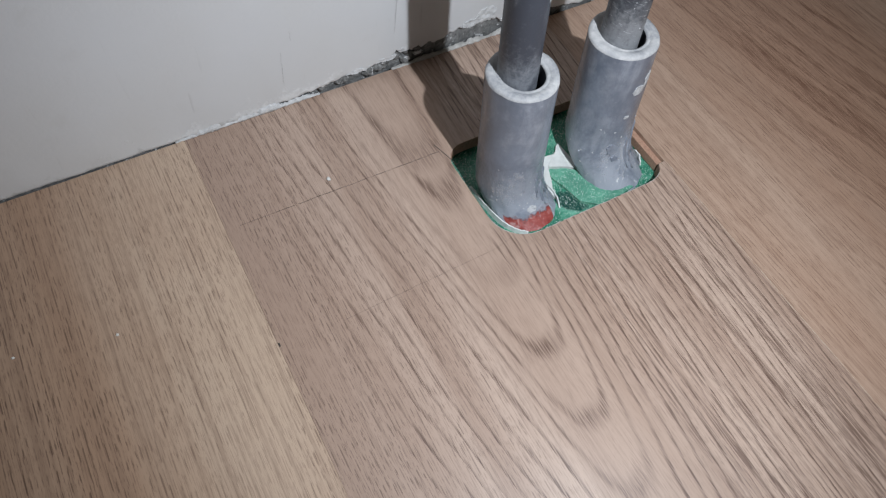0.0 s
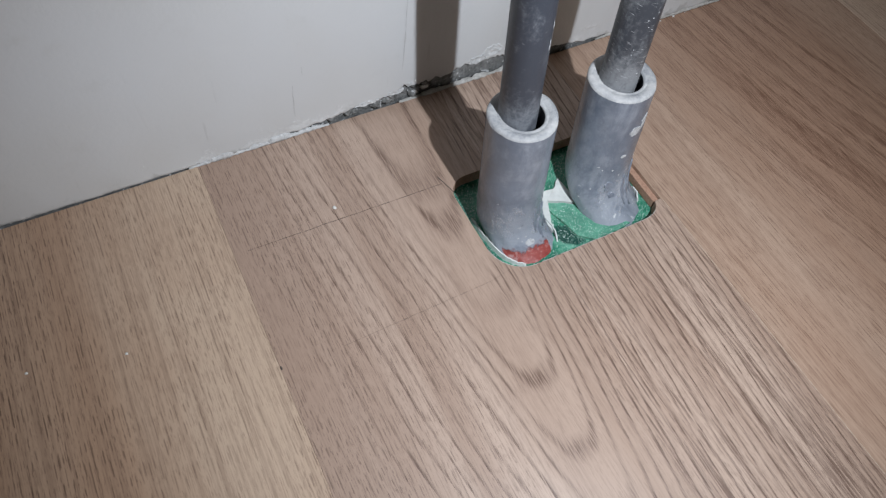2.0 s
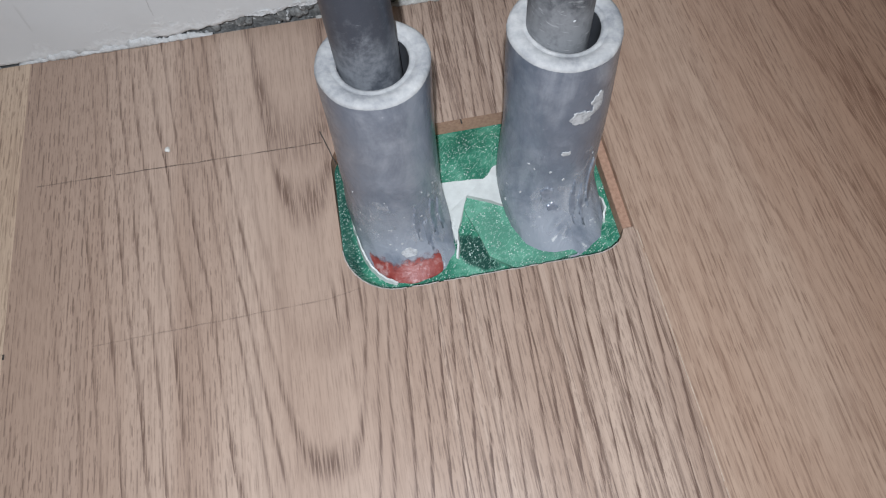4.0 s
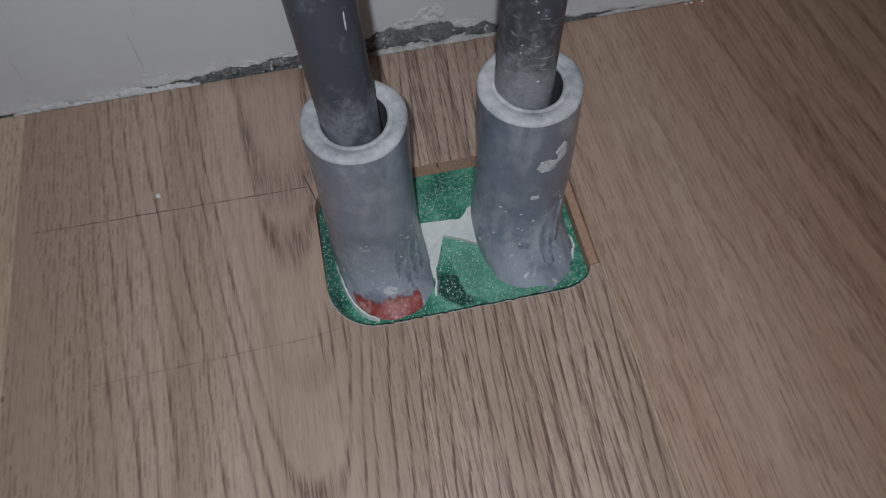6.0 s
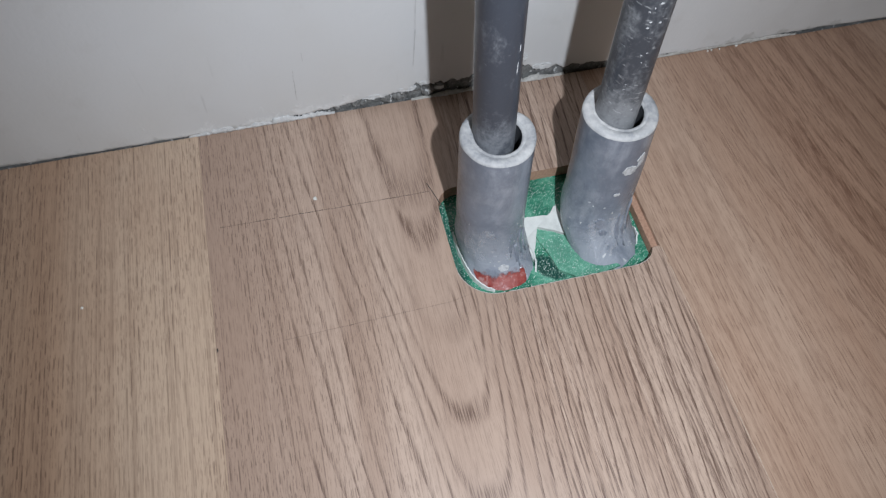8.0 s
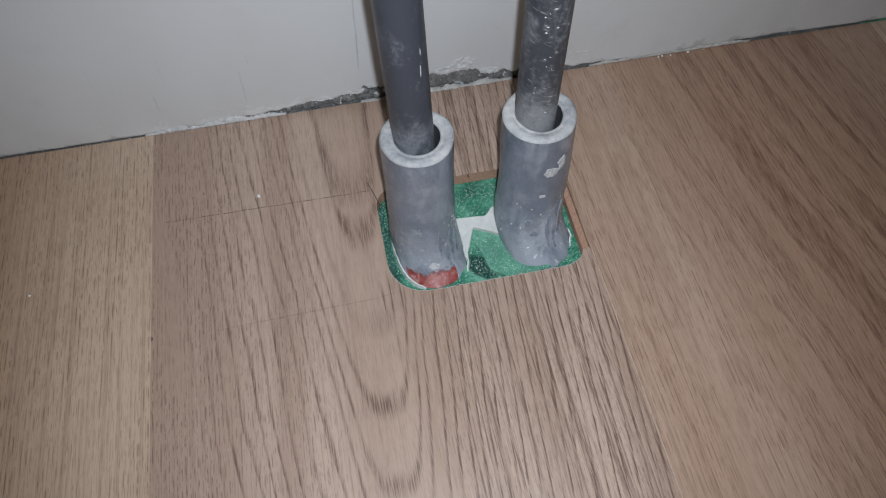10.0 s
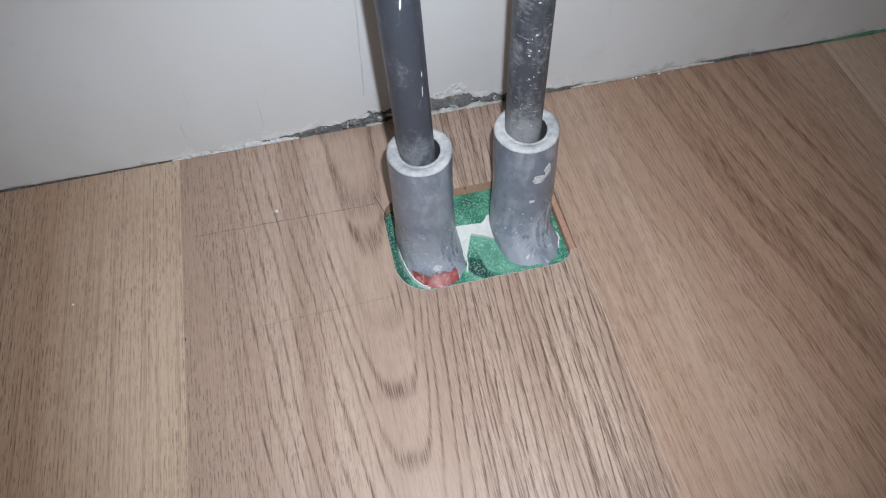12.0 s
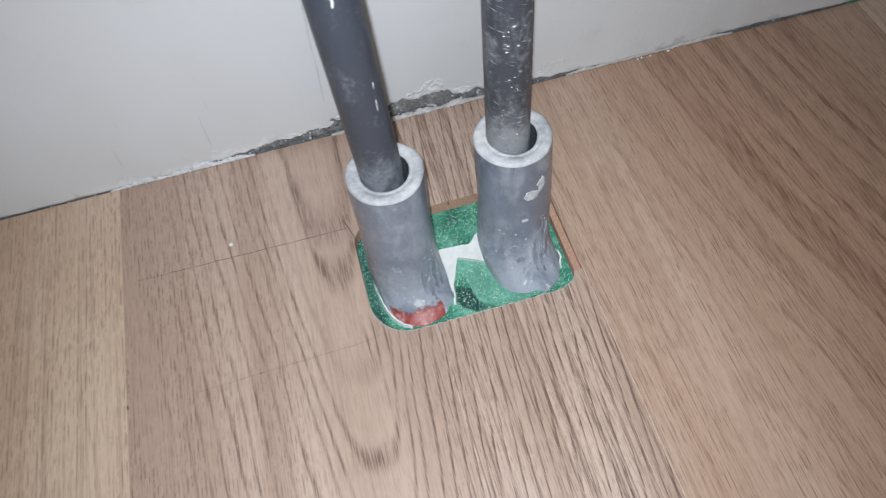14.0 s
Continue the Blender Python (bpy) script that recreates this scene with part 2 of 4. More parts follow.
def wall_paint():
    m = Nodes("white_wall_paint")
    pos, (x, y, z) = m.position()
    big = m.noise(pos, 5.0, 4.0, 0.6)
    mid = m.noise(pos, 38.0, 4.0, 0.65)
    fine = m.noise(pos, 420.0, 3.0)
    colour = m.ramp(big, (0.30, (0.520, 0.515, 0.505)), (0.70, (0.565, 0.576, 0.597)))
    colour = m.mix(m.smooth(mid, 0.56, 0.78, 0.0, 0.35), colour, (0.45, 0.445, 0.435))
    # faint hairlines running down the skim coat
    scratch = m.noise(m.vector(m.math("MULTIPLY", x, 190.0), 0.0, m.math("MULTIPLY", z, 14.0)), 1.0, 3.0, 0.7)
    colour = m.mix(m.smooth(scratch, 0.66, 0.76, 0.0, 0.4), colour, (0.40, 0.40, 0.40))
    # crusty plaster residue low on the wall
    low = m.math("ADD", m.noise(pos, 120.0, 5.0, 0.7), m.smooth(z, 0.0, 0.030, 0.14, -0.25))
    low = m.math("ADD", low, m.math("MULTIPLY", m.math("ADD", m.smooth(x, -0.03, 0.03, -1.0, 0.0), m.smooth(x, 0.20, 0.26, 0.0, -1.0)), 0.12))
    colour = m.mix(m.smooth(low, 0.58, 0.74, 0.0, 0.6), colour, (0.66, 0.665, 0.67))
    grime = m.math("ADD", m.noise(pos, 90.0, 4.0, 0.65), m.smooth(z, 0.0, 0.014, 0.14, -0.3))
    colour = m.mix(m.smooth(grime, 0.60, 0.72, 0.0, 0.5), colour, (0.33, 0.33, 0.32))
    relief = m.math("ADD", m.math("ADD", m.math("MULTIPLY", mid, 0.8), m.math("MULTIPLY", fine, 0.25)), m.math("MULTIPLY", m.smooth(low, 0.55, 0.75), 0.7))
    return m.finish(colour, 0.62, relief, 0.3, 0.0012)


def mortar(name, lo, hi, scale, rough=0.9, strength=0.8):
    m = Nodes(name)
    pos, _ = m.position()
    a = m.noise(pos, scale, 5.0, 0.7)
    b = m.noise(pos, scale * 5, 3.0, 0.6)
    v = m.math("ADD", m.math("MULTIPLY", a, 0.7), m.math("MULTIPLY", b, 0.3))
    return m.finish(m.ramp(v, (0.32, lo), (0.68, hi)), rough, v, strength, 0.0012)


def bare_concrete():
    """Rough grey concrete with pale grains of plaster left in it."""
    m = Nodes("bare_concrete")
    a = m.noise(m.pos, 170.0, 5.0, 0.7)
    b = m.noise(m.pos, 900.0, 3.0, 0.6)
    v = m.math("ADD", m.math("MULTIPLY", a, 0.6), m.math("MULTIPLY", b, 0.4))
    colour = m.ramp(v, (0.34, (0.060, 0.061, 0.060)), (0.52, (0.17, 0.172, 0.17)), (0.68, (0.30, 0.302, 0.30)))
    speck = m.noise(m.pos, 420.0, 2.0, 0.5)
    colour = m.mix(m.smooth(speck, 0.63, 0.69, 0.0, 0.8), colour, (0.62, 0.625, 0.63))
    return m.finish(colour, 0.9, m.math("ADD", v, m.math("MULTIPLY", speck, 0.5)), 0.8, 0.0014)


concrete = bare_concrete()
plaster = mortar("white_plaster", (0.42, 0.425, 0.43), (0.66, 0.665, 0.67), 260.0)
grey_dust = mortar("grey_dust", (0.28, 0.27, 0.25), (0.58, 0.57, 0.55), 300.0)


def foam():
    """Grey foam in a thin clear skin: cloudy plaster dust, thicker at the foot, white flecks and fine creases."""
    m = Nodes("grey_pipe_foam")
    pos, (x, y, z) = m.pos, (m.x, m.y, m.z)
    cloud = m.noise(pos, 55.0, 4.0, 0.6)
    drag = m.noise(m.vector(m.math("MULTIPLY", x, 75.0), m.math("MULTIPLY", y, 75.0), m.math("MULTIPLY", z, 30.0)), 1.0, 5.0, 0.66, 0.5)
    dust = m.noise(pos, 210.0, 5.0, 0.72)
    colour = m.ramp(cloud, (0.30, (0.096, 0.117, 0.156)), (0.70, (0.166, 0.195, 0.244)))
    foot = m.smooth(z, -0.006, 0.026, 0.19, 0.0)
    wipe = m.math("ADD", m.math("ADD", m.math("MULTIPLY", drag, 0.7), m.math("MULTIPLY", dust, 0.3)), foot)
    colour = m.mix(m.smooth(wipe, 0.43, 0.72, 0.0, 0.60), colour, (0.37, 0.395, 0.44))
    fleck = m.math("ADD", m.noise(pos, 420.0, 3.0, 0.6), m.math("MULTIPLY", foot, 0.35))
    colour = m.mix(m.smooth(fleck, 0.70, 0.79, 0.0, 0.6), colour, (0.68, 0.68, 0.68))
    crease = m.noise(m.vector(m.math("MULTIPLY", x, 95.0), m.math("MULTIPLY", y, 95.0), m.math("MULTIPLY", z, 60.0)), 1.0, 5.0, 0.65, 1.2)
    creased = m.math("MULTIPLY", crease, m.smooth(z, 0.0, 0.040, 1.6, 0.45))
    m.bsdf.inputs["Coat Weight"].default_value = 0.7
    m.bsdf.inputs["Coat Roughness"].default_value = 0.14
    n = m.put("ShaderNodeBump")
    n.inputs["Strength"].default_value = 0.8
    n.inputs["Distance"].default_value = 0.0022
    folds = m.noise(m.vector(m.math("MULTIPLY", x, 170.0), m.math("MULTIPLY", y, 170.0), m.math("MULTIPLY", z, 110.0)), 1.0, 4.0, 0.6, 1.6)
    m.link(m.math("MULTIPLY", folds, m.smooth(z, 0.004, 0.034, 2.2, 0.25)), n.inputs["Height"])
    m.link(n.outputs[0], m.bsdf.inputs["Coat Normal"])
    return m.finish(colour, m.smooth(dust, 0.35, 0.65, 0.32, 0.55), creased, 0.30, 0.0016)


def foam_rim():
    m = Nodes("dusty_foam_rim")
    pos, _ = m.position()
    n = m.noise(pos, 260.0, 5.0, 0.68)
    b = m.noise(pos, 75.0, 3.0)
    v = m.math("ADD", m.math("MULTIPLY", n, 0.5), m.math("MULTIPLY", b, 0.5))
    return m.finish(m.ramp(v, (0.34, (0.19, 0.20, 0.22)), (0.48, (0.34, 0.345, 0.355)), (0.66, (0.52, 0.515, 0.51))), 0.8, n, 0.5, 0.0007)


def pipe_plastic(name, base, dusty, lo, hi, reach, flecks):
    """Dark plastic pipe with plaster dust, thicker within reach above the sleeve, and small splashes."""
    m = Nodes(name)
    pos, (x, y, z) = m.pos, (m.x, m.y, m.z)
    a = m.noise(m.vector(m.math("MULTIPLY", x, 120.0), m.math("MULTIPLY", y, 120.0), m.math("MULTIPLY", z, 60.0)), 1.0, 6.0, 0.72, 0.4)
    b = m.noise(pos, 600.0, 3.0, 0.65)
    near = m.smooth(z, 0.060, 0.060 + reach, 0.20, 0.0)
    v = m.math("ADD", m.math("ADD", m.math("MULTIPLY", a, 0.65), m.math("MULTIPLY", b, 0.35)), near)
    colour = m.mix(m.smooth(v, lo, hi, 0.0, 0.65), base, dusty)
    tilted = m.noise(m.vector(m.math("MULTIPLY", x, 230.0), m.math("MULTIPLY", y, 230.0), m.math("MULTIPLY", m.math("ADD", z, m.math("MULTIPLY", x, 0.35)), 1500.0)), 1.0, 2.0)
    colour = m.mix(m.smooth(tilted, flecks, flecks + 0.12, 0.0, 0.45), colour, (0.55, 0.56, 0.57))
    return m.finish(colour, m.smooth(v, lo - 0.1, hi, 0.30, 0.62), v, 0.2, 0.0008)


def green_coat(name="green_glitter_coating", pale=0.0):
    """Green waterproof coat, glossy and full of pale glitter, with one darker patch."""
    m = Nodes(name, pale)
    x, y = m.x, m.y
    cloud = m.noise(m.pos, 85.0, 4.0, 0.65)
    colour = m.ramp(cloud, (0.32, (0.012, 0.105, 0.068)), (0.50, (0.034, 0.205, 0.128)), (0.66, (0.130, 0.370, 0.260)))
    colour = m.mix(0.35 * pale, colour, (0.20, 0.46, 0.34))
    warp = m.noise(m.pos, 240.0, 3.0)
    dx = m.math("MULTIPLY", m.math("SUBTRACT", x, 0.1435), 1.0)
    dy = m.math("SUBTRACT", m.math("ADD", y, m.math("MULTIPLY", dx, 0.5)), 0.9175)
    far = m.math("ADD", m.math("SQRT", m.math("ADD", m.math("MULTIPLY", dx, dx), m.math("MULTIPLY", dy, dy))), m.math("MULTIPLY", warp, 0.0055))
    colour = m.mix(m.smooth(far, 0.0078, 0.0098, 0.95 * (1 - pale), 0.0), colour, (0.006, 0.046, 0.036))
    edge = m.math("ADD", x, m.math("MULTIPLY", warp, 0.007))
    colour = m.mix(m.smooth(edge, 0.1080, 0.1115, 0.70 * (1 - pale), 0.0), colour, (0.010, 0.060, 0.052))
    fibre = m.noise(m.vector(m.math("MULTIPLY", m.math("ADD", x, y), 450.0), m.math("MULTIPLY", m.math("SUBTRACT", x, y), 1300.0), 0.0), 1.0, 3.0, 0.7)
    colour = m.mix(m.smooth(fibre, 0.53, 0.66, 0.0, 0.60), colour, (0.42, 0.62, 0.52))
    v = m.put("ShaderNodeTexVoronoi")
    v.inputs["Scale"].default_value = 1500.0
    m.link(m.pos, v.inputs["Vector"])
    pick = m.put("ShaderNodeSeparateColor")
    m.link(v.outputs["Color"], pick.inputs[0])
    dot = m.math("MULTIPLY", m.smooth(v.outputs["Distance"], 0.24, 0.44, 1.0, 0.0), m.math("GREATER_THAN", pick.outputs[0], 0.64))
    dot = m.math("MULTIPLY", dot, m.smooth(m.noise(m.pos, 130.0, 2.0), 0.38, 0.60, 0.15, 1.0))
    colour = m.mix(m.math("MULTIPLY", dot, 0.9), colour, (0.72, 0.84, 0.78))
    return m.finish(colour, 0.22, m.math("ADD", m.math("MULTIPLY", m.noise(m.pos, 520.0, 3.0, 0.7), 0.8), dot), 0.7, 0.0008)


def flat(name, colour, rough=0.7, vary=0.25, scale=300.0, strength=0.3):
    m = Nodes(name)
    pos, _ = m.position()
    n = m.noise(pos, scale, 4.0, 0.65)
    lo = tuple(c * (1 - vary) for c in colour)
    hi = tuple(min(1.0, c * (1 + vary)) for c in colour)
    return m.finish(m.ramp(n, (0.3, lo), (0.7, hi)), rough, n, strength, 0.0006)


core = hdf()
paint = wall_paint()
foam_grey = foam()
rim_grey = foam_rim()
pipe_dark = pipe_plastic("dark_grey_pipe", (0.041, 0.048, 0.063), (0.27, 0.285, 0.31), 0.50, 0.82, 0.024, 0.70)
pipe_dusty = pipe_plastic("dusty_grey_pipe", (0.040, 0.045, 0.055), (0.30, 0.31, 0.325), 0.44, 0.76, 0.022, 0.61)
green = green_coat()
green_pale = green_coat("pale_green_glitter_film", 1.0)
# foam colour darkened to carry the shade inside the bore
foam_shade = flat("shaded_foam", (0.035, 0.038, 0.045), 0.8, 0.2, 300.0)
white_film = flat("white_film", (0.62, 0.64, 0.62), 0.5, 0.1, 250.0)


def worn_tape():
    m = Nodes("faded_red_tape")
    n = m.noise(m.pos, 260.0, 5.0, 0.7)
    colour = m.ramp(n, (0.30, (0.20, 0.031, 0.027)), (0.52, (0.30, 0.064, 0.053)), (0.66, (0.43, 0.27, 0.26)))
    torn = m.math("ADD", m.z, m.math("MULTIPLY", m.math("SUBTRACT", m.noise(m.pos, 330.0, 4.0, 0.7), 0.5), 0.0050))
    m.feed(m.smooth(torn, -0.0046, -0.0028, 1.0, 0.0), m.bsdf.inputs["Alpha"])
    return m.finish(colour, 0.4, n, 0.4, 0.0008)


red_tape = worn_tape()


def thin_plaster():
    """A thin wiped film of plaster through which the foam shows."""
    m = Nodes("wiped_plaster")
    n = m.noise(m.pos, 620.0, 4.0, 0.7)
    m.feed(m.smooth(n, 0.34, 0.60, 0.55, 0.95), m.bsdf.inputs["Alpha"])
    return m.finish((0.52, 0.53, 0.545), 0.6, n, 0.3, 0.0005)


smear = thin_plaster()


def dust_veil():
    """Pale dust caught in the creases of the clear skin."""
    m = Nodes("dust_in_creases")
    n = m.noise(m.vector(m.math("MULTIPLY", m.x, 160.0), m.math("MULTIPLY", m.y, 160.0), m.math("MULTIPLY", m.z, 90.0)), 1.0, 5.0, 0.7, 1.3)
    m.feed(m.smooth(n, 0.46, 0.68, 0.0, 0.48), m.bsdf.inputs["Alpha"])
    return m.finish((0.56, 0.58, 0.62), 0.35, n, 0.8, 0.0012)


veil = dust_veil()


def clear_skin():
    """The thin clear skin of the foam where it stands off in glossy folds."""
    m = Nodes("glossy_foam_skin")
    n = m.noise(m.pos, 240.0, 4.0, 0.65)
    m.bsdf.inputs["Coat Weight"].default_value = 1.0
    m.bsdf.inputs["Coat Roughness"].default_value = 0.06
    return m.finish(m.ramp(n, (0.35, (0.13, 0.155, 0.20)), (0.70, (0.26, 0.285, 0.33))), 0.30, n, 0.5, 0.0016)


skin = clear_skin()


def graphite(name, press):
    """Pencil on a smooth board: the stroke catches only part of the surface."""
    m = Nodes(name)
    n = m.noise(m.pos, 1400.0, 3.0, 0.7)
    patchy = m.noise(m.pos, 160.0, 2.0)
    m.feed(m.math("MULTIPLY", m.smooth(n, 0.30, 0.62, 0.20, 0.66), m.smooth(patchy, 0.30, 0.65, 0.45 * press, press)), m.bsdf.inputs["Alpha"])
    return m.finish((0.085, 0.065, 0.055), 0.6)


pencil = graphite("pencil_graphite", 0.95)
pencil_faint = graphite("faint_pencil_graphite", 0.42)
# pale colour for the light caught by the plank's bevelled edge
seam_highlight = flat("bevel_highlight", (0.45, 0.355, 0.285), 0.6, 0.25, 400.0)
ink = flat("dark_mark", (0.05, 0.04, 0.035), 0.6, 0.3, 500.0)
frayed = flat("frayed_film", (0.40, 0.37, 0.34), 0.7, 0.35, 700.0)
crumb_white = flat("white_crumb", (0.62, 0.61, 0.58), 0.8, 0.1)
room_paint = flat("room_paint", (0.55, 0.54, 0.51), 0.8, 0.05, 6.0)
green_strip = flat("green_edge", (0.075, 0.215, 0.140), 0.6, 0.4, 120.0)


# ---- mesh helpers ----
def part(name, bm, material, parent=None, label="", smooth=False):
    me = bpy.data.meshes.new(name)
    bm.normal_update()
    bm.to_mesh(me)
    bm.free()
    for mat in (material if isinstance(material, (list, tuple)) else [material]):
        me.materials.append(mat)
    if smooth:
        for p in me.polygons:
            p.use_smooth = True
    ob = new(name, me)
    ob.parent = parent
    if label:
        ob["label"] = label
    return ob


def prism(points, z0, z1, bevel=0.0):
    """An upright prism over a plan outline, with a narrow chamfer round its top."""
    bm = bmesh.new()
    vs = [bm.verts.new((x, y, z0)) for x, y in points]
    f = bm.faces.new(vs)
    up = bmesh.ops.extrude_face_region(bm, geom=[f])["geom"]
    bmesh.ops.translate(bm, vec=(0, 0, z1 - z0), verts=[g for g in up if isinstance(g, bmesh.types.BMVert)])
    bmesh.ops.recalc_face_normals(bm, faces=bm.faces[:])
    if bevel:
        top = [e for e in bm.edges if all(abs(v.co.z - z1) < 1e-7 for v in e.verts)]
        bmesh.ops.bevel(bm, geom=top, offset=bevel, segments=1, affect="EDGES")
    return bm


def box(x0, x1, y0, y1, z0, z1, bevel=0.0):
    return prism([(x0, y0), (x1, y0), (x1, y1), (x0, y1)], z0, z1, bevel)


def arc(cx, cy, r, a0, a1, n=8):
    return [(cx + r * math.cos(radians(a0 + (a1 - a0) * i / n)), cy + r * math.sin(radians(a0 + (a1 - a0) * i / n))) for i in range(n + 1)]


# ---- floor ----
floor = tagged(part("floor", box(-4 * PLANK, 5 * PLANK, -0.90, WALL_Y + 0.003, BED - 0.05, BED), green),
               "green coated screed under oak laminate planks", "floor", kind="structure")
GAP = 0.0004


def plank(x0, x1, y0, mat, top=0.0):
    xa, xb = x0 + 0.00004, x1 - 0.00004
    ends = [(xa, y0), (xb, y0), (xb, wall_y(xb) - GAP), (xa, wall_y(xa) - GAP)]
    return part("plank", prism(ends, BED + 0.0006 + top, top, 0.00014), mat, floor)


# the plank with the pipe opening: a notch that runs out to its long edge
cut = CUT
notch = ([(cut["x1"] - 0.0001, 0.9132), (0.1872, 0.9106), (0.1856, 0.9089), (0.1832, 0.9075), (0.1800, cut["y0"] + 0.0002), (0.1760, cut["y0"])]
         + arc(cut["x0"] + 0.0165, cut["y0"] + 0.0170, 0.0165, -92, -178)
         + arc(cut["x0"] + 0.010, cut["y1"] - 0.010, 0.010, 180, 90))
outline = [(PLANK - 0.00004, -0.9), (PLANK - 0.00004, 0.9134)] + notch + [
    (PLANK - 0.00004, cut["y1"]), (PLANK - 0.00004, wall_y(PLANK) - GAP), (0.00004, wall_y(0) - GAP), (0.00004, -0.9)]


def notched_plank():
    bm = prism(outline, BED + 0.0006, 0.0, 0.0)
    for f in bm.faces:
        f.material_index = 0 if f.normal.z > 0.5 else 1
    return part("plank", bm, [oak_heart, core], floor)


notched_plank()
plank(-PLANK, 0.0, -0.9, oak_plain)
side = plank(PLANK, 2 * PLANK, -0.9, oak_brown)
plank(2 * PLANK, 3 * PLANK, -0.9, oak_far)
plank(3 * PLANK, 4 * PLANK, -0.9, oak_brown)
plank(4 * PLANK, 5 * PLANK, -0.9, oak_plain)
plank(-2 * PLANK, -PLANK, -0.9, oak_brown)
plank(-3 * PLANK, -2 * PLANK, -0.9, oak_far)
plank(-4 * PLANK, -3 * PLANK, -0.9, oak_plain)

def coating_lip(reach=0.0050, high=-0.0012):
    """The coating is drawn up a little along the cut edge of the board."""
    bm = bmesh.new()
    rows = []
    for i, p in enumerate(notch):
        a, b = notch[max(0, i - 1)], notch[min(len(notch) - 1, i + 1)]
        size = math.hypot(b[0] - a[0], b[1] - a[1])
        nx, ny = (b[1] - a[1]) / size, -(b[0] - a[0]) / size
        fade = max(0.0, min(1.0, (0.121 - p[0]) / 0.010)) * (1.0 if p[1] < 0.930 else max(0.0, 1 - (p[1] - 0.930) / 0.020))
        row = []
        for j in range(7):
            k = j / 6
            z = BED - 0.0002 + (high - BED) * fade * (0.5 + 0.5 * math.cos(math.pi * k)) ** 1.2
            z += 0.0003 * noise.noise((p[0] * 300, p[1] * 300, k * 3))
            q = -0.0004 + reach * k
            row.append(bm.verts.new((p[0] + nx * q, p[1] + ny * q, z)))
        rows.append(row)
    for a, b in zip(rows, rows[1:]):
        for j in range(6):
            bm.faces.new((a[j], a[j + 1], b[j + 1], b[j]))
    bmesh.ops.recalc_face_normals(bm, faces=bm.faces[:])
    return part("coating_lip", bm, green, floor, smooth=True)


coating_lip()
# the tongue of the neighbour shows in the notch
part("tongue", box(cut["x1"] + 0.0004, PLANK, 0.9142, cut["y1"] - 0.0006, BED + 0.0006, -0.0020, 0.0002), core, side, "reddish bare fibreboard tongue")

# ---- walls and ceiling ----

SKIN = 0.0025          # thickness of the paint and skim coat
HIGH = 2.5
CHIPS = [(-0.90, 0.0002), (0.036, 0.0003), (0.046, 0.0020), (0.064, 0.0030), (0.081, 0.0055), (0.094, 0.0060), (0.106, 0.0095),
         (0.116, 0.0085), (0.130, 0.0080), (0.143, 0.0110), (0.153, 0.0105), (0.163, 0.0100), (0.168, 0.0065), (0.182, 0.0055),
         (0.198, 0.0045), (0.215, 0.0016), (0.250, 0.0008), (0.300, 0.0012), (0.380, 0.0010), (1.5, 0.0006)]


def chip_height(x):
    for (xa, ha), (xb, hb) in zip(CHIPS, CHIPS[1:]):
        if xa <= x <= xb:
            h = ha + (hb - ha) * (x - xa) / (xb - xa)
            break
    rag = noise.noise((x * 210, 3.1, 0)) * 0.40 + noise.noise((x * 700, 8.2, 0)) * 0.12
    return max(0.0001, h * (1 + rag))


wall_n = tagged(part("wall_north", prism([(-4 * PLANK, wall_y(-4 * PLANK) + SKIN), (5 * PLANK, wall_y(5 * PLANK) + SKIN), (5 * PLANK, WALL_Y + 0.15), (-4 * PLANK, WALL_Y + 0.15)], BED - 0.05, HIGH), concrete),
                "bare grey concrete wall behind chipped white paint", "wall", kind="structure")


def paint_skin():
    bm = bmesh.new()
    xs = [-4 * PLANK, -0.5, -0.3]
    x = -0.2
    while x < 0.56:
        xs.append(x)
        x += 0.0007 if 0.03 < x < 0.23 else 0.003
    xs += [0.7, 5 * PLANK]
    rises = (0.0, 0.0005, 0.0015, 0.004, 0.009, 0.018, 0.035, 0.07, 0.13, 0.25, 0.6)
    cols = []
    for x in xs:
        h = chip_height(x)
        col = [bm.verts.new((x, wall_y(x) + SKIN, h))]
        for r in rises:
            z = h + r
            lump = (noise.noise((x * 60, z * 60, 1.7)) * 0.0006 + noise.noise((x * 17, z * 17, 5.0)) * 0.0008) * math.exp(-z / 0.05)
            lump += noise.noise((x * 330, z * 330, 2.2)) * 0.00035 * math.exp(-r / 0.006)
            col.append(bm.verts.new((x, wall_y(x) - lump + (0.0006 if r == 0 else 0.0), z)))
        col.append(bm.verts.new((x, wall_y(x), HIGH)))
        cols.append(col)
    for a, b in zip(cols, cols[1:]):
        for i in range(len(a) - 1):
            bm.faces.new((a[i], b[i], b[i + 1], a[i + 1]))
    return part("paint_skin", bm, paint, wall_n, "off-white paint, chipped ragged along the floor", smooth=True)


paint_skin()
for nm, b in (("wall_west", (-4 * PLANK - 0.1, -4 * PLANK, -0.9, WALL_Y + 0.15, BED - 0.05, HIGH)),
              ("wall_east", (5 * PLANK, 5 * PLANK + 0.1, -0.9, WALL_Y + 0.15, BED - 0.05, HIGH))):
    tagged(part(nm, box(*b), room_paint), "plain off-white painted room wall", "wall", kind="structure")


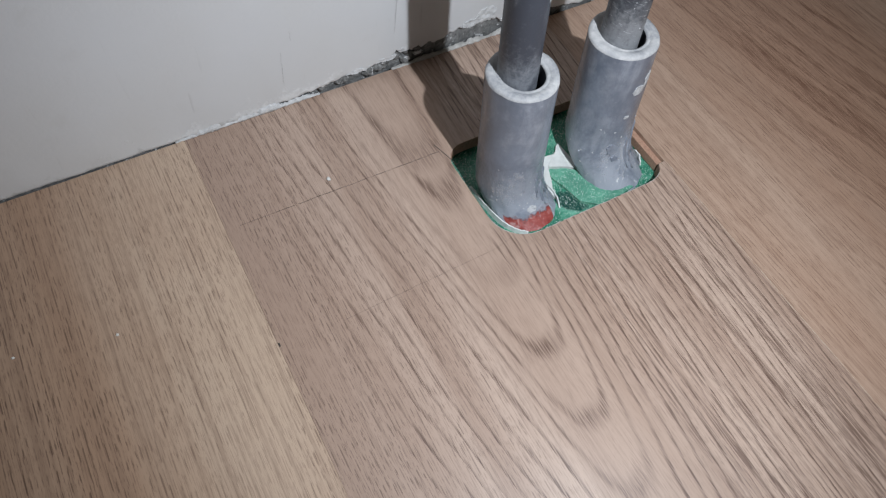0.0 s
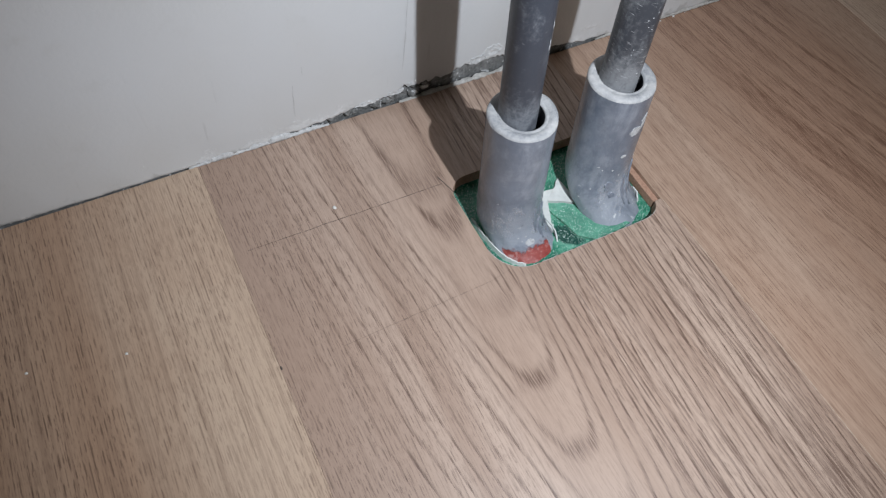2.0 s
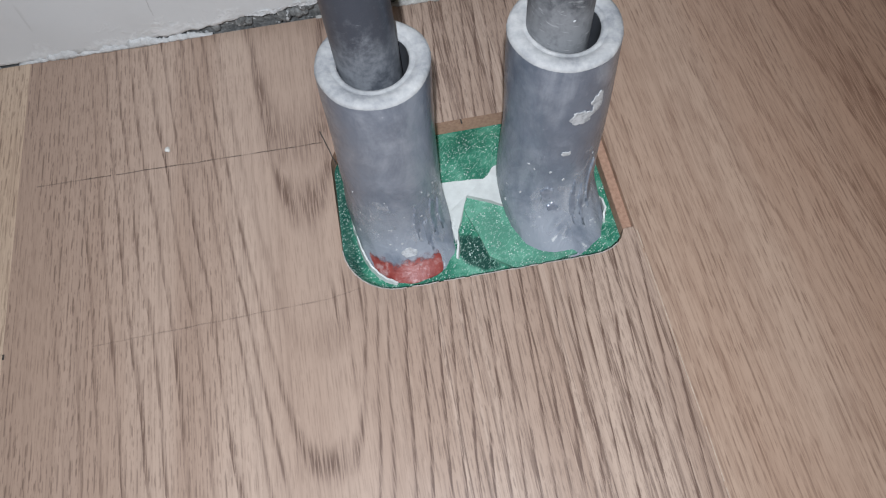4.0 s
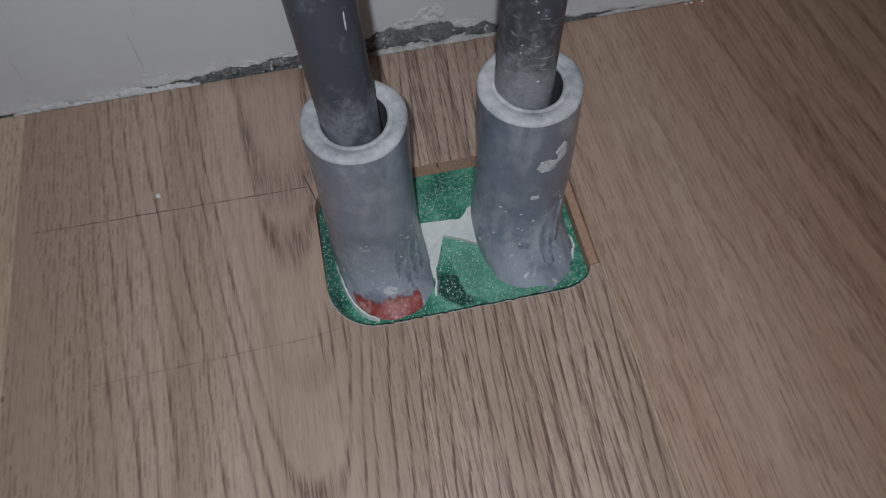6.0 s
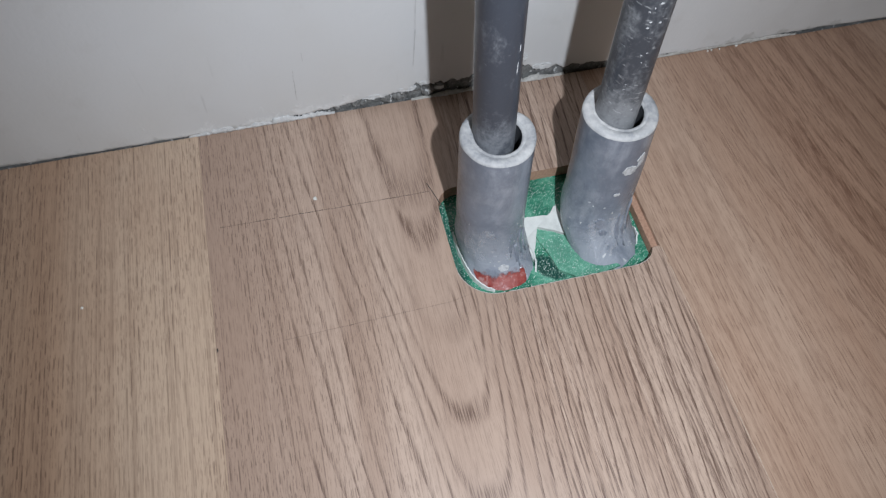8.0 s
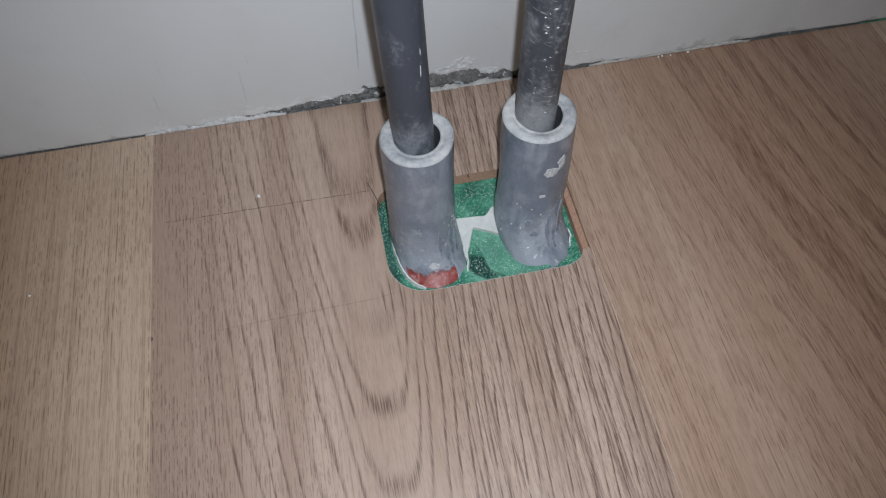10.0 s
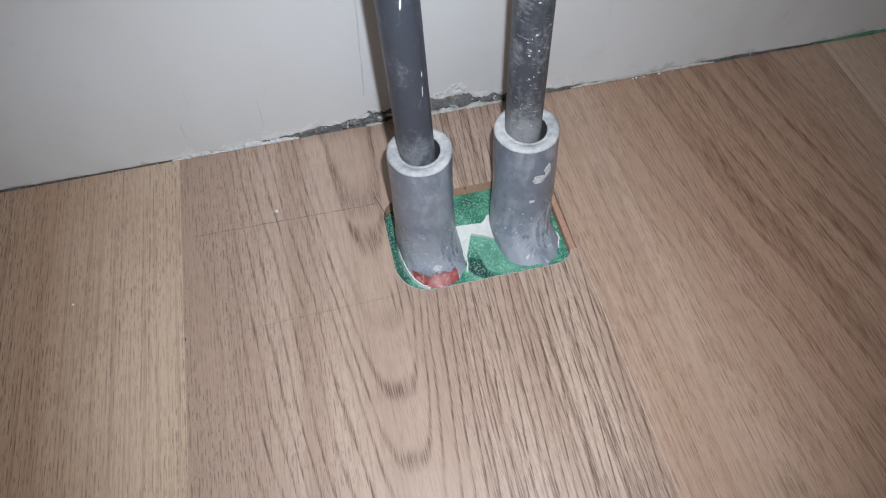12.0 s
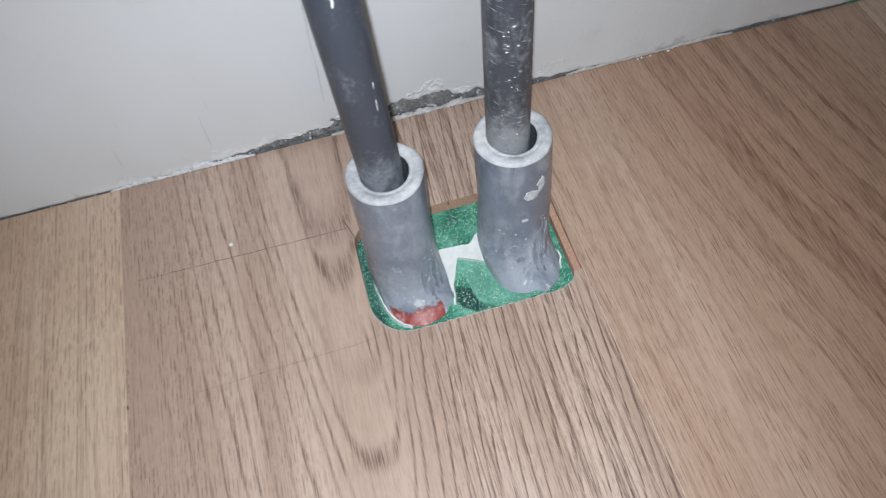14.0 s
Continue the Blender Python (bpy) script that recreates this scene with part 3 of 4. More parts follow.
def wall_with_opening(x0, x1, open0, open1, open_high):
    """The wall behind, out of view, with an opening added for the fill lamp."""
    bm = bmesh.new()
    rim = [(x0, BED - 0.05), (open0, BED - 0.05), (open0, open_high), (open1, open_high), (open1, BED - 0.05), (x1, BED - 0.05), (x1, HIGH), (x0, HIGH)]
    f = bm.faces.new([bm.verts.new((x, -1.0, z)) for x, z in rim])
    out = bmesh.ops.extrude_face_region(bm, geom=[f])["geom"]
    bmesh.ops.translate(bm, vec=(0, 0.1, 0), verts=[g for g in out if isinstance(g, bmesh.types.BMVert)])
    bmesh.ops.recalc_face_normals(bm, faces=bm.faces[:])
    return bm


tagged(part("wall_south", wall_with_opening(-4 * PLANK - 0.1, 5 * PLANK + 0.1, -0.33, 0.53, 2.05), room_paint),
       "plain off-white room wall with an added opening", "wall", kind="structure")
tagged(part("ceiling", box(-4 * PLANK - 0.1, 5 * PLANK + 0.1, -1.0, WALL_Y + 0.15, HIGH, HIGH + 0.1), room_paint),
       "plain off-white ceiling", "ceiling", kind="structure")


# ---- plaster along the wall's foot ----
def bead(x0, x1, height, depth, seed, step=0.0012, z0=0.0, gap=0.35):
    """A ragged ridge of plaster in the corner of wall and floor."""
    bm = bmesh.new()
    rows = []
    n = int((x1 - x0) / step)
    for i in range(n + 1):
        x = x0 + (x1 - x0) * i / n
        ends = min(1.0, 6 * i / n, 6 * (n - i) / n)
        k = max(0.04, ends * (0.62 + 0.9 * noise.noise((x * 110, seed, 0)) + gap * noise.noise((x * 420, seed, 4)) + 0.35 * noise.noise((x * 1100, seed, 8))))
        h, d = height * k, depth * (0.5 + 0.5 * k)
        prof = [(0.0006, 0), (-d, 0), (-d * 0.95, h * 0.35), (-d * 0.6, h * 0.8), (-d * 0.15, h), (0.0006, h * 1.05)]
        rows.append([bm.verts.new((x, wall_y(x) + py + noise.noise((x * 500, pz * 900, seed)) * 0.0004, z0 + pz)) for py, pz in prof])
    for a, b in zip(rows, rows[1:]):
        for i in range(len(a) - 1):
            bm.faces.new((a[i], b[i], b[i + 1], a[i + 1]))
    for r in (rows[0], rows[-1]):
        bm.faces.new(r)
    bmesh.ops.recalc_face_normals(bm, faces=bm.faces[:])
    return bm


tagged(part("plaster_ridge", bead(-0.004, 0.066, 0.0036, 0.0011, 2.0, 0.0007, gap=0.6), plaster, smooth=True),
       "rough white plaster ridge smeared along the wall foot", "plaster")
tagged(part("plaster_ridge", bead(0.104, 0.184, 0.0018, 0.0016, 5.0, 0.0007, gap=0.6), grey_dust, smooth=True),
       "thin pale grey plaster ridge below the bare concrete", "plaster")
tagged(part("plaster_ridge", bead(0.225, 0.315, 0.0026, 0.0007, 9.0), grey_dust, smooth=True),
       "grey dusty plaster crumbs along the wall foot", "plaster")
tagged(part("edge_strip", bead(0.378, 0.620, 0.0030, 0.0012, 12.0, 0.003, gap=0.1), green_strip, smooth=True),
       "green sealing strip showing along the wall foot", "strip")


def crust(x0, x1, z0, z1, thick, seed):
    """A patch of rough plaster left on the wall, with a ragged outline."""
    bm = bmesh.new()
    xm, zm = (x0 + x1) / 2, (z0 + z1) / 2
    rings = []
    for j in range(1, 9):
        ring = []
        for i in range(28):
            t = 2 * math.pi * i / 28
            q = j / 8 * (1 + 0.45 * noise.noise((math.cos(t) * 2.2, math.sin(t) * 2.2, seed)) + 0.2 * noise.noise((math.cos(t) * 6, math.sin(t) * 6, seed)))
            x, z = xm + q * (x1 - x0) / 2 * math.cos(t), zm + q * (z1 - z0) / 2 * math.sin(t)
            d = -0.0006 if j == 8 else thick * (0.5 + 0.9 * noise.noise((x * 500, z * 500, seed)))
            ring.append(bm.verts.new((x, wall_y(x) - d, max(0.0002, z))))
        rings.append(ring)
    bm.faces.new(rings[0])
    for a, b in zip(rings, rings[1:]):
        for i in range(28):
            k = (i + 1) % 28
            bm.faces.new((a[i], a[k], b[k], b[i]))
    bmesh.ops.recalc_face_normals(bm, faces=bm.faces[:])
    return tagged(part("plaster_crust", bm, plaster), "rough white plaster crust on the wall above bare concrete", "plaster", group="plaster crusts")


for x0, x1, z0, z1, s in ((0.143, 0.152, 0.0100, 0.0150, 1.0), (0.151, 0.163, 0.0105, 0.0200, 4.0), (0.166, 0.176, 0.0062, 0.0100, 7.0),
                          (0.108, 0.116, 0.0088, 0.0125, 9.0), (0.096, 0.107, 0.0062, 0.0092, 12.0), (0.080, 0.094, 0.0050, 0.0074, 15.0),
                          (0.116, 0.121, 0.0040, 0.0062, 18.0)):
    crust(x0, x1, z0, z1, 0.0006, s)


def mortar_clods():
    """Small rounded clods of old mortar that bulge from the bare strip of the wall."""
    bm = bmesh.new()
    for i in range(34):
        x = 0.062 + 0.062 * random.random()
        top = chip_height(x)
        size = min(0.0022, 0.0008 + 0.0016 * random.random(), top * 0.45 + 0.0003)
        z = max(size * 0.6, (top - size) * random.random())
        made = bmesh.ops.create_icosphere(bm, subdivisions=2, radius=size)["verts"]
        for v in made:
            v.co *= 1 + 0.45 * noise.noise(v.co * (1.1 / size) + Vector((i * 2.9, 0, 0)))
            v.co += Vector((x, wall_y(x) + SKIN - 0.0004, z))
    return bm


tagged(part("mortar_clods", mortar_clods(), concrete, smooth=True), "rounded grey mortar clods along the chipped wall foot", "mortar", kind="stuff")


def wall_scratch(points, width, seed, label):
    """A thin dark scratch down the paint."""
    bm = bmesh.new()
    n = 14
    rows = []
    for i in range(n + 1):
        k = i / n * (len(points) - 1)
        j = min(int(k), len(points) - 2)
        x = points[j][0] + (points[j + 1][0] - points[j][0]) * (k - j)
        z = points[j][1] + (points[j + 1][1] - points[j][1]) * (k - j)
        w = width * (0.6 + 0.6 * noise.noise((i * 0.6, seed, 0))) * (0.25 if i in (0, n) else 1.0)
        x += 0.0004 * noise.noise((i * 0.4, seed, 3))
        rows.append([bm.verts.new((x + d, wall_y(x) - 0.0007, z)) for d in (-w / 2, w / 2)])
    for a, b in zip(rows, rows[1:]):
        bm.faces.new((a[0], a[1], b[1], b[0]))
    return tagged(part("scratch", bm, pencil_faint), label, "scratch", group="scratches on the wall")


wall_scratch([(0.0505, 0.0325), (0.0495, 0.0130)], 0.0006, 2.0, "short dark vertical scratch in the white paint")
wall_scratch([(0.1090, 0.0950), (0.1070, 0.0500), (0.1055, 0.0220)], 0.0008, 6.0, "long faint vertical scratch in the white paint")
wall_scratch([(0.0560, 0.0420), (0.0558, 0.0370)], 0.0005, 9.0, "tiny dark scratch in the white paint")
wall_scratch([(0.3500, 0.0300), (0.3475, 0.0240)], 0.0009, 12.0, "short dark scuff in the white paint")

# ---- pipes in foam sleeves ----
def tube_rows(bm, path, n=48, wob=0.0, seed=0.0):
    """Rings of verts along (centre x, y, z, radius), with a slightly uneven surface."""
    rows = []
    for cx, cy, cz, r in path:
        ring = []
        for i in range(n):
            a = 2 * math.pi * i / n
            rr = r * (1 + wob * noise.noise((math.cos(a) * 1.6, math.sin(a) * 1.6 + seed, cz * 45)))
            rr += wob * 0.035 * noise.noise((math.cos(a) * 3.2, math.sin(a) * 3.2 + seed, cz * 130)) * math.exp(-max(0.0, cz - BED) / 0.014)
            ring.append(bm.verts.new((cx + rr * math.cos(a), cy + rr * math.sin(a), cz)))
        rows.append(ring)
    for a, b in zip(rows, rows[1:]):
        for i in range(n):
            j = (i + 1) % n
            bm.faces.new((a[i], a[j], b[j], b[i]))
    return rows


class Sleeve:
    """A foam tube whose foot is pushed forward: its centre line is a smooth curve through a few places, narrowest half-way up."""

    def __init__(self, places, radii, height, seed):
        self.places, self.radii, self.height, self.seed = places, radii, height, seed
        self.foot = places[0][:2]

    def at(self, z):
        """Centre and radius of the sleeve at height z."""
        pts = self.places
        i = max(k for k in range(len(pts) - 1) if k == 0 or pts[k][2] <= z)
        p0, p1, p2, p3 = pts[max(0, i - 1)], pts[i], pts[i + 1], pts[min(len(pts) - 1, i + 2)]
        h = p2[2] - p1[2]
        t = (z - p1[2]) / h
        out = []
        for k in (0, 1):
            m1 = (p2[k] - p0[k]) / (p2[2] - p0[2]) * h
            m2 = (p3[k] - p1[k]) / (p3[2] - p1[2]) * h
            out.append((2 * t ** 3 - 3 * t ** 2 + 1) * p1[k] + (t ** 3 - 2 * t ** 2 + t) * m1 + (3 * t ** 2 - 2 * t ** 3) * p2[k] + (t ** 3 - t ** 2) * m2)
        r = float(np.interp(z, [p[2] for p in pts], self.radii))
        return out[0], out[1], r

    def point(self, a, z, lift=0.0):
        x, y, r = self.at(z)
        wob = 0.03 * noise.noise((math.cos(a) * 1.6, math.sin(a) * 1.6 + self.seed, z * 45))
        r = r * (1 + wob) + lift
        r += 0.03 * 0.035 * noise.noise((math.cos(a) * 3.2, math.sin(a) * 3.2 + self.seed, z * 130)) * math.exp(-max(0.0, z - BED) / 0.014)
        return x + r * math.cos(a), y + r * math.sin(a), z

    def build(self, label):
        thing = tagged(new("pipe_sleeve"), label, "pipe insulation", group="foam sleeves on the heating pipes")
        thing.location = (self.foot[0], self.foot[1], BED)
        home = Matrix.Translation((-self.foot[0], -self.foot[1], -BED))
        bm = bmesh.new()
        steps = 26
        path = []
        for i in range(steps + 1):
            z = BED + (self.height - 0.0012 - BED) * i / steps
            x, y, r = self.at(z)
            path.append((x, y, z, r))
        tube_rows(bm, path, wob=0.03, seed=self.seed)
        bm.transform(home)
        part("foam_tube", bm, foam_grey, thing, smooth=True)
        bm = bmesh.new()
        x, y, r = self.at(self.height - 0.0012)
        hole = 0.0090
        z = self.height
        path = [(x, y, z - 0.0012, r), (x, y, z - 0.0004, r - 0.0002), (x, y, z, r - 0.0009), (x, y, z + 0.0002, (r + hole) / 2 + 0.0006),
                (x, y, z - 0.0001, hole + 0.0018), (x, y, z - 0.0004, hole + 0.0015), (x, y, z - 0.0001, hole + 0.0011),
                (x, y, z - 0.0003, hole + 0.0003), (x, y, z - 0.0009, hole)]
        tube_rows(bm, path, wob=0.03, seed=self.seed)
        for v in bm.verts:
            v.co.z += 0.0005 * noise.noise((v.co.x * 120, v.co.y * 120, self.seed + 2))
        bm.transform(home)
        part("cut_rim", bm, rim_grey, thing, "pale dusty cut end of the foam", smooth=True)
        bm = bmesh.new()
        tube_rows(bm, [(x, y, z - 0.0006, hole + 0.0001), (x, y, z - 0.004, hole), (x, y, z - 0.034, hole - 0.0006)], wob=0.03, seed=self.seed)
        bm.transform(home)
        part("bore", bm, foam_shade, thing, "inside of the foam tube, its shade painted dark", smooth=True)
        self.thing, self.home = thing, home
        return thing

    def patch(self, name, mat, a0, a1, z0, z1, seed, label, lift=0.0002, rag=0.35, square=2.2):
        """A thin patch on the sleeve with an uneven outline, between two angles and two heights."""
        bm = bmesh.new()
        n, m = 44, 12
        grid = []
        am, zm = (a0 + a1) / 2, (z0 + z1) / 2
        for i in range(n):
            t = 2 * math.pi * i / n
            k = 1 + rag * (noise.noise((math.cos(t) * 1.7, math.sin(t) * 1.7, seed)) + 0.6 * noise.noise((math.cos(t) * 4.5, math.sin(t) * 4.5, seed + 3)))
            sq = (abs(math.cos(t)) ** square + abs(math.sin(t)) ** square) ** (-1.0 / square)
            ray = []
            for j in range(1, m):
                q = k * sq * j / (m - 1) * 0.92
                a, z = am + q * (a1 - a0) / 2 * math.cos(t), zm + q * (z1 - z0) / 2 * math.sin(t)
                ray.append(bm.verts.new(self.point(radians(a), max(BED, z), lift if j < m - 1 else -0.0002)))
            grid.append(ray)
        mid = bm.verts.new(self.point(radians(am), zm, lift))
        for i in range(n):
            a, b = grid[i], grid[(i + 1) % n]
            bm.faces.new((mid, a[0], b[0]))
            for j in range(m - 2):
                bm.faces.new((a[j], a[j + 1], b[j + 1], b[j]))
        bmesh.ops.recalc_face_normals(bm, faces=bm.faces[:])
        bm.transform(self.home)
        return part(name, bm, mat, self.thing, label, smooth=True)

    def film(self, corners, z0, z1, label, seed):
        """A thin loose film that stands on edge beside the foot, along a smooth line in plan."""
        n = 8 * (len(corners) - 1)
        spots = np.linspace(0, len(corners) - 1, n + 1)
        line = []
        for k in spots:
            i = min(int(k), len(corners) - 2)
            p = [Vector(corners[min(max(j, 0), len(corners) - 1)]) for j in (i - 1, i, i + 1, i + 2)]
            t = k - i
            line.append(0.5 * (2 * p[1] + (p[2] - p[0]) * t + (2 * p[0] - 5 * p[1] + 4 * p[2] - p[3]) * t * t + (3 * p[1] - p[0] - 3 * p[2] + p[3]) * t ** 3))
        bm = bmesh.new()
        rows = []
        for i, p in enumerate(line):
            d = (line[min(i + 1, n)] - line[max(i - 1, 0)]).normalized()
            side = Vector((d.y, -d.x))
            wave = 0.0004 * noise.noise((i * 0.35, seed, 0))
            top = z0 + (z1 - z0) * (1 - 0.75 * abs(2 * i / n - 1) ** 3) + 0.0005 * noise.noise((i * 0.5, seed, 5))
            a, b = p + side * (wave - 0.0003), p + side * (wave + 0.0003)
            lean = (Vector(self.at(z1)[:2]) - p).normalized() * 0.0004
            rows.append([bm.verts.new((*a, z0)), bm.verts.new((*(a + lean), top)), bm.verts.new((*(b + lean), top)), bm.verts.new((*b, z0))])
        for a, b in zip(rows, rows[1:]):
            for i in range(4):
                bm.faces.new((a[i], b[i], b[(i + 1) % 4], a[(i + 1) % 4]))
        bm.faces.new(rows[0])
        bm.faces.new(rows[-1])
        bmesh.ops.recalc_face_normals(bm, faces=bm.faces[:])
        bm.transform(self.home)
        return part("film", bm, white_film, self.thing, label)


left = Sleeve([(0.1232, 0.9262, BED), (0.1220, 0.9326, -0.0030), (0.1212, 0.9370, 0.003), (0.1212, 0.9388, 0.012), (0.1213, 0.9408, 0.032), (0.1218, 0.9432, 0.0594)],
              (0.0147, 0.0152, 0.0152, 0.0147, 0.0145, 0.0145), 0.0594, 0.0)
left.build("grey foam pipe sleeve, dusty, with red tape at its foot")
left.patch("red_tape", red_tape, 208, 314, -0.0085, -0.0022, 1.0, "faded red tape round the foot", lift=0.0003, rag=0.07, square=5.0)
left.patch("plaster_smear", smear, 262, 282, -0.0030, 0.0000, 4.0, "whitish plaster smear")

left.film([(0.1062, 0.9450), (0.1060, 0.9380), (0.1066, 0.9300), (0.1084, 0.9215), (0.1118, 0.9150), (0.1170, 0.9116)], BED, -0.0046, "white film edge round the foot", 3.0)
left.film([(0.1372, 0.9330), (0.1384, 0.9280), (0.1386, 0.9220), (0.1372, 0.9165)], BED, -0.0046, "white film edge round the foot", 4.0)

left.patch("dusty_crease", veil, 276, 345, -0.004, 0.020, 21.0, "pale dust in the creased skin", lift=0.00012, rag=0.5)
left.patch("dusty_crease", veil, 205, 270, 0.002, 0.018, 23.0, "pale dust in the creased skin", lift=0.00012, rag=0.6)

right = Sleeve([(0.1712, 0.9246, BED), (0.1702, 0.9305, -0.0030), (0.1694, 0.9366, 0.003), (0.1703, 0.9400, 0.012), (0.1711, 0.9424, 0.032), (0.1710, 0.9442, 0.0594)],
               (0.0145, 0.0151, 0.0153, 0.0150, 0.0148, 0.0147), 0.0594, 6.0)
right.build("grey foam pipe sleeve, wrinkled, with white plaster stains")
right.patch("plaster_smear", smear, 266, 294, 0.0375, 0.0430, 2.0, "white plaster stain", rag=0.32)
right.patch("plaster_smear", smear, 288, 306, 0.0405, 0.0480, 6.0, "white plaster stain", rag=0.4)
right.patch("plaster_smear", smear, 262, 276, 0.0255, 0.0272, 8.0, "white plaster stain", rag=0.5)
right.film([(0.1862, 0.9290), (0.1868, 0.9245), (0.1856, 0.9200)], BED, -0.0035, "white film edge beside the foot", 8.0)

right.patch("dusty_crease", veil, 225, 300, -0.005, 0.013, 31.0, "pale dust in the creased skin", lift=0.00012, rag=0.5)
right.patch("dusty_crease", veil, 285, 350, -0.004, 0.026, 33.0, "pale dust in the creased skin", lift=0.00012, rag=0.5)

# folds of the skin low on both sleeves: angles and heights of each
for sleeve, folds in ((right, ((248, 262, 0.0070, 0.0122), (256, 270, 0.0035, 0.0062), (284, 291, -0.001, 0.012), (296, 302, -0.003, 0.009), (308, 318, 0.001, 0.016))),
                      (left, ((286, 292, 0.002, 0.013), (297, 303, -0.003, 0.008), (308, 316, 0.000, 0.014), (322, 330, -0.003, 0.009)))):
    for k, (a0, a1, z0, z1) in enumerate(folds):
        sleeve.patch("skin_fold", skin, a0, a1, z0, z1, 40.0 + 3 * k + sleeve.seed, "glossy wrinkle of the clear skin", lift=0.0006, rag=0.7)

# small plaster flecks low on both sleeves
for sleeve in (left, right):
    for i in range(16):
        a = 200 + 150 * random.random()
        z = 0.000 + 0.020 * random.random() ** 1.6
        w, h = 1.2 + 2.6 * random.random(), 0.0003 + 0.0006 * random.random()
        sleeve.patch("plaster_fleck", smear, a, a + w, z, z + h, i * 3.1 + sleeve.seed, "", rag=0.9)


class HeatingPipe:
    def __init__(self, x, y, lean, mat, label):
        self.x, self.y, self.lean = x, y, lean
        bm = bmesh.new()
        path = []
        for i in range(24):
            z = 0.030 + 0.57 * i / 23
            path.append((*self.centre(z), z, 0.0081))
        rows = tube_rows(bm, path, n=40)
        bm.faces.new(rows[-1])
        bm.faces.new(rows[0][::-1])
        self.home = Vector((x, y, 0.030))
        bm.transform(Matrix.Translation(-self.home))
        self.thing = tagged(part("heating_pipe", bm, mat, None, smooth=True), label, "pipe", group="pair of heating pipes")
        self.thing.location = self.home

    def centre(self, z):
        return self.x + self.lean[0] * (z - 0.06), self.y + self.lean[1] * (z - 0.06)

    def splash(self, a, z, wide, high, slant=0.0, drop=0.0, seed=0.0, lift=0.0003, label=""):
        """A dried plaster splash: an oval on the pipe that may taper upwards like a drop."""
        bm = bmesh.new()
        rings = []
        for j in range(1, 5):
            ring = []
            for i in range(16):
                t = 2 * math.pi * i / 16
                q = j / 4 * (1 + 0.25 * noise.noise((math.cos(t) * 2, math.sin(t) * 2, seed)))
                up = q * math.sin(t)
                across = q * math.cos(t) * (1 - drop * max(0.0, 0.5 + 0.5 * up)) * wide / 2 + slant * up * high / 2
                h = z + up * high / 2
                r = 0.0081 + (lift * (1 - (j / 4) ** 2) if j < 4 else -0.0001)
                ang = radians(a) + across / 0.0081
                cx, cy = self.centre(h)
                ring.append(bm.verts.new((cx + r * math.cos(ang), cy + r * math.sin(ang), h)))
            rings.append(ring)
        bm.faces.new(rings[0])
        for one, two in zip(rings, rings[1:]):
            for i in range(16):
                k = (i + 1) % 16
                bm.faces.new((one[i], one[k], two[k], two[i]))
        bmesh.ops.recalc_face_normals(bm, faces=bm.faces[:])
        bm.transform(Matrix.Translation(-self.home))
        return part("plaster_splash", bm, crumb_white if drop else smear, self.thing, label, smooth=True)


dark_pipe = HeatingPipe(0.1206, 0.9450, (-0.025, 0.04), pipe_dark, "dark grey plastic heating pipe with a white plaster drip")
dark_pipe.splash(271, 0.1395, 0.0014, 0.0100, 0.12, 0.85, 1.0, 0.0003, "dried white plaster drip")
dark_pipe.splash(281, 0.1500, 0.0013, 0.0007, 0.0, 0.0, 2.0)
dark_pipe.splash(304, 0.0960, 0.0006, 0.0060, 0.05, 0.0, 3.0, 0.00015)
dark_pipe.splash(308, 0.1040, 0.0005, 0.0035, 0.05, 0.0, 4.0, 0.00015)
dusty_pipe = HeatingPipe(0.1692, 0.9445, (0.01, 0.05), pipe_dusty, "grey plastic heating pipe mottled with plaster dust")
for i in range(18):
    dusty_pipe.splash(238 + 42 * random.random(), 0.064 + 0.090 * random.random(), 0.0004 + 0.0012 * random.random() ** 2, 0.0003 + 0.0005 * random.random(), 0.0, 0.0, i * 1.7, 0.0002)


# ---- scraps in the opening ----
def scrap(name, points, thick, mat, label, category, seed, z=BED, bump=0.0006):
    bm = prism(points, 0.0, thick)
    bmesh.ops.subdivide_edges(bm, edges=bm.edges[:], cuts=3, use_grid_fill=True)
    for v in bm.verts:
        v.co.x += 0.0005 * noise.noise((v.co.x * 400, v.co.y * 400, seed))
        v.co.y += 0.0005 * noise.noise((v.co.x * 400, v.co.y * 400, seed + 9))
        if v.co.z > thick * 0.5:
            v.co.z += bump * noise.noise((v.co.x * 150, v.co.y * 150, seed + 4))
    ob = tagged(part(name, bm, mat), label, category)
    ob.location.z = z
    return ob


scrap("white_film_scrap", [(0.1370, 0.9440), (0.1510, 0.9430), (0.1560, 0.9475), (0.1575, 0.9310), (0.1445, 0.9380), (0.1372, 0.9215)], 0.0018, white_film,
      "torn white film scrap on the green coating", "film scrap", 1.0)
scrap("green_film_scrap", [(0.1420, 0.9360), (0.1490, 0.9345), (0.1580, 0.9290), (0.1740, 0.9108), (0.1560, 0.9078), (0.1470, 0.9150)], 0.0014, green_pale,
      "pale green glittering film fold between the sleeves", "film scrap", 5.0, bump=0.0010)


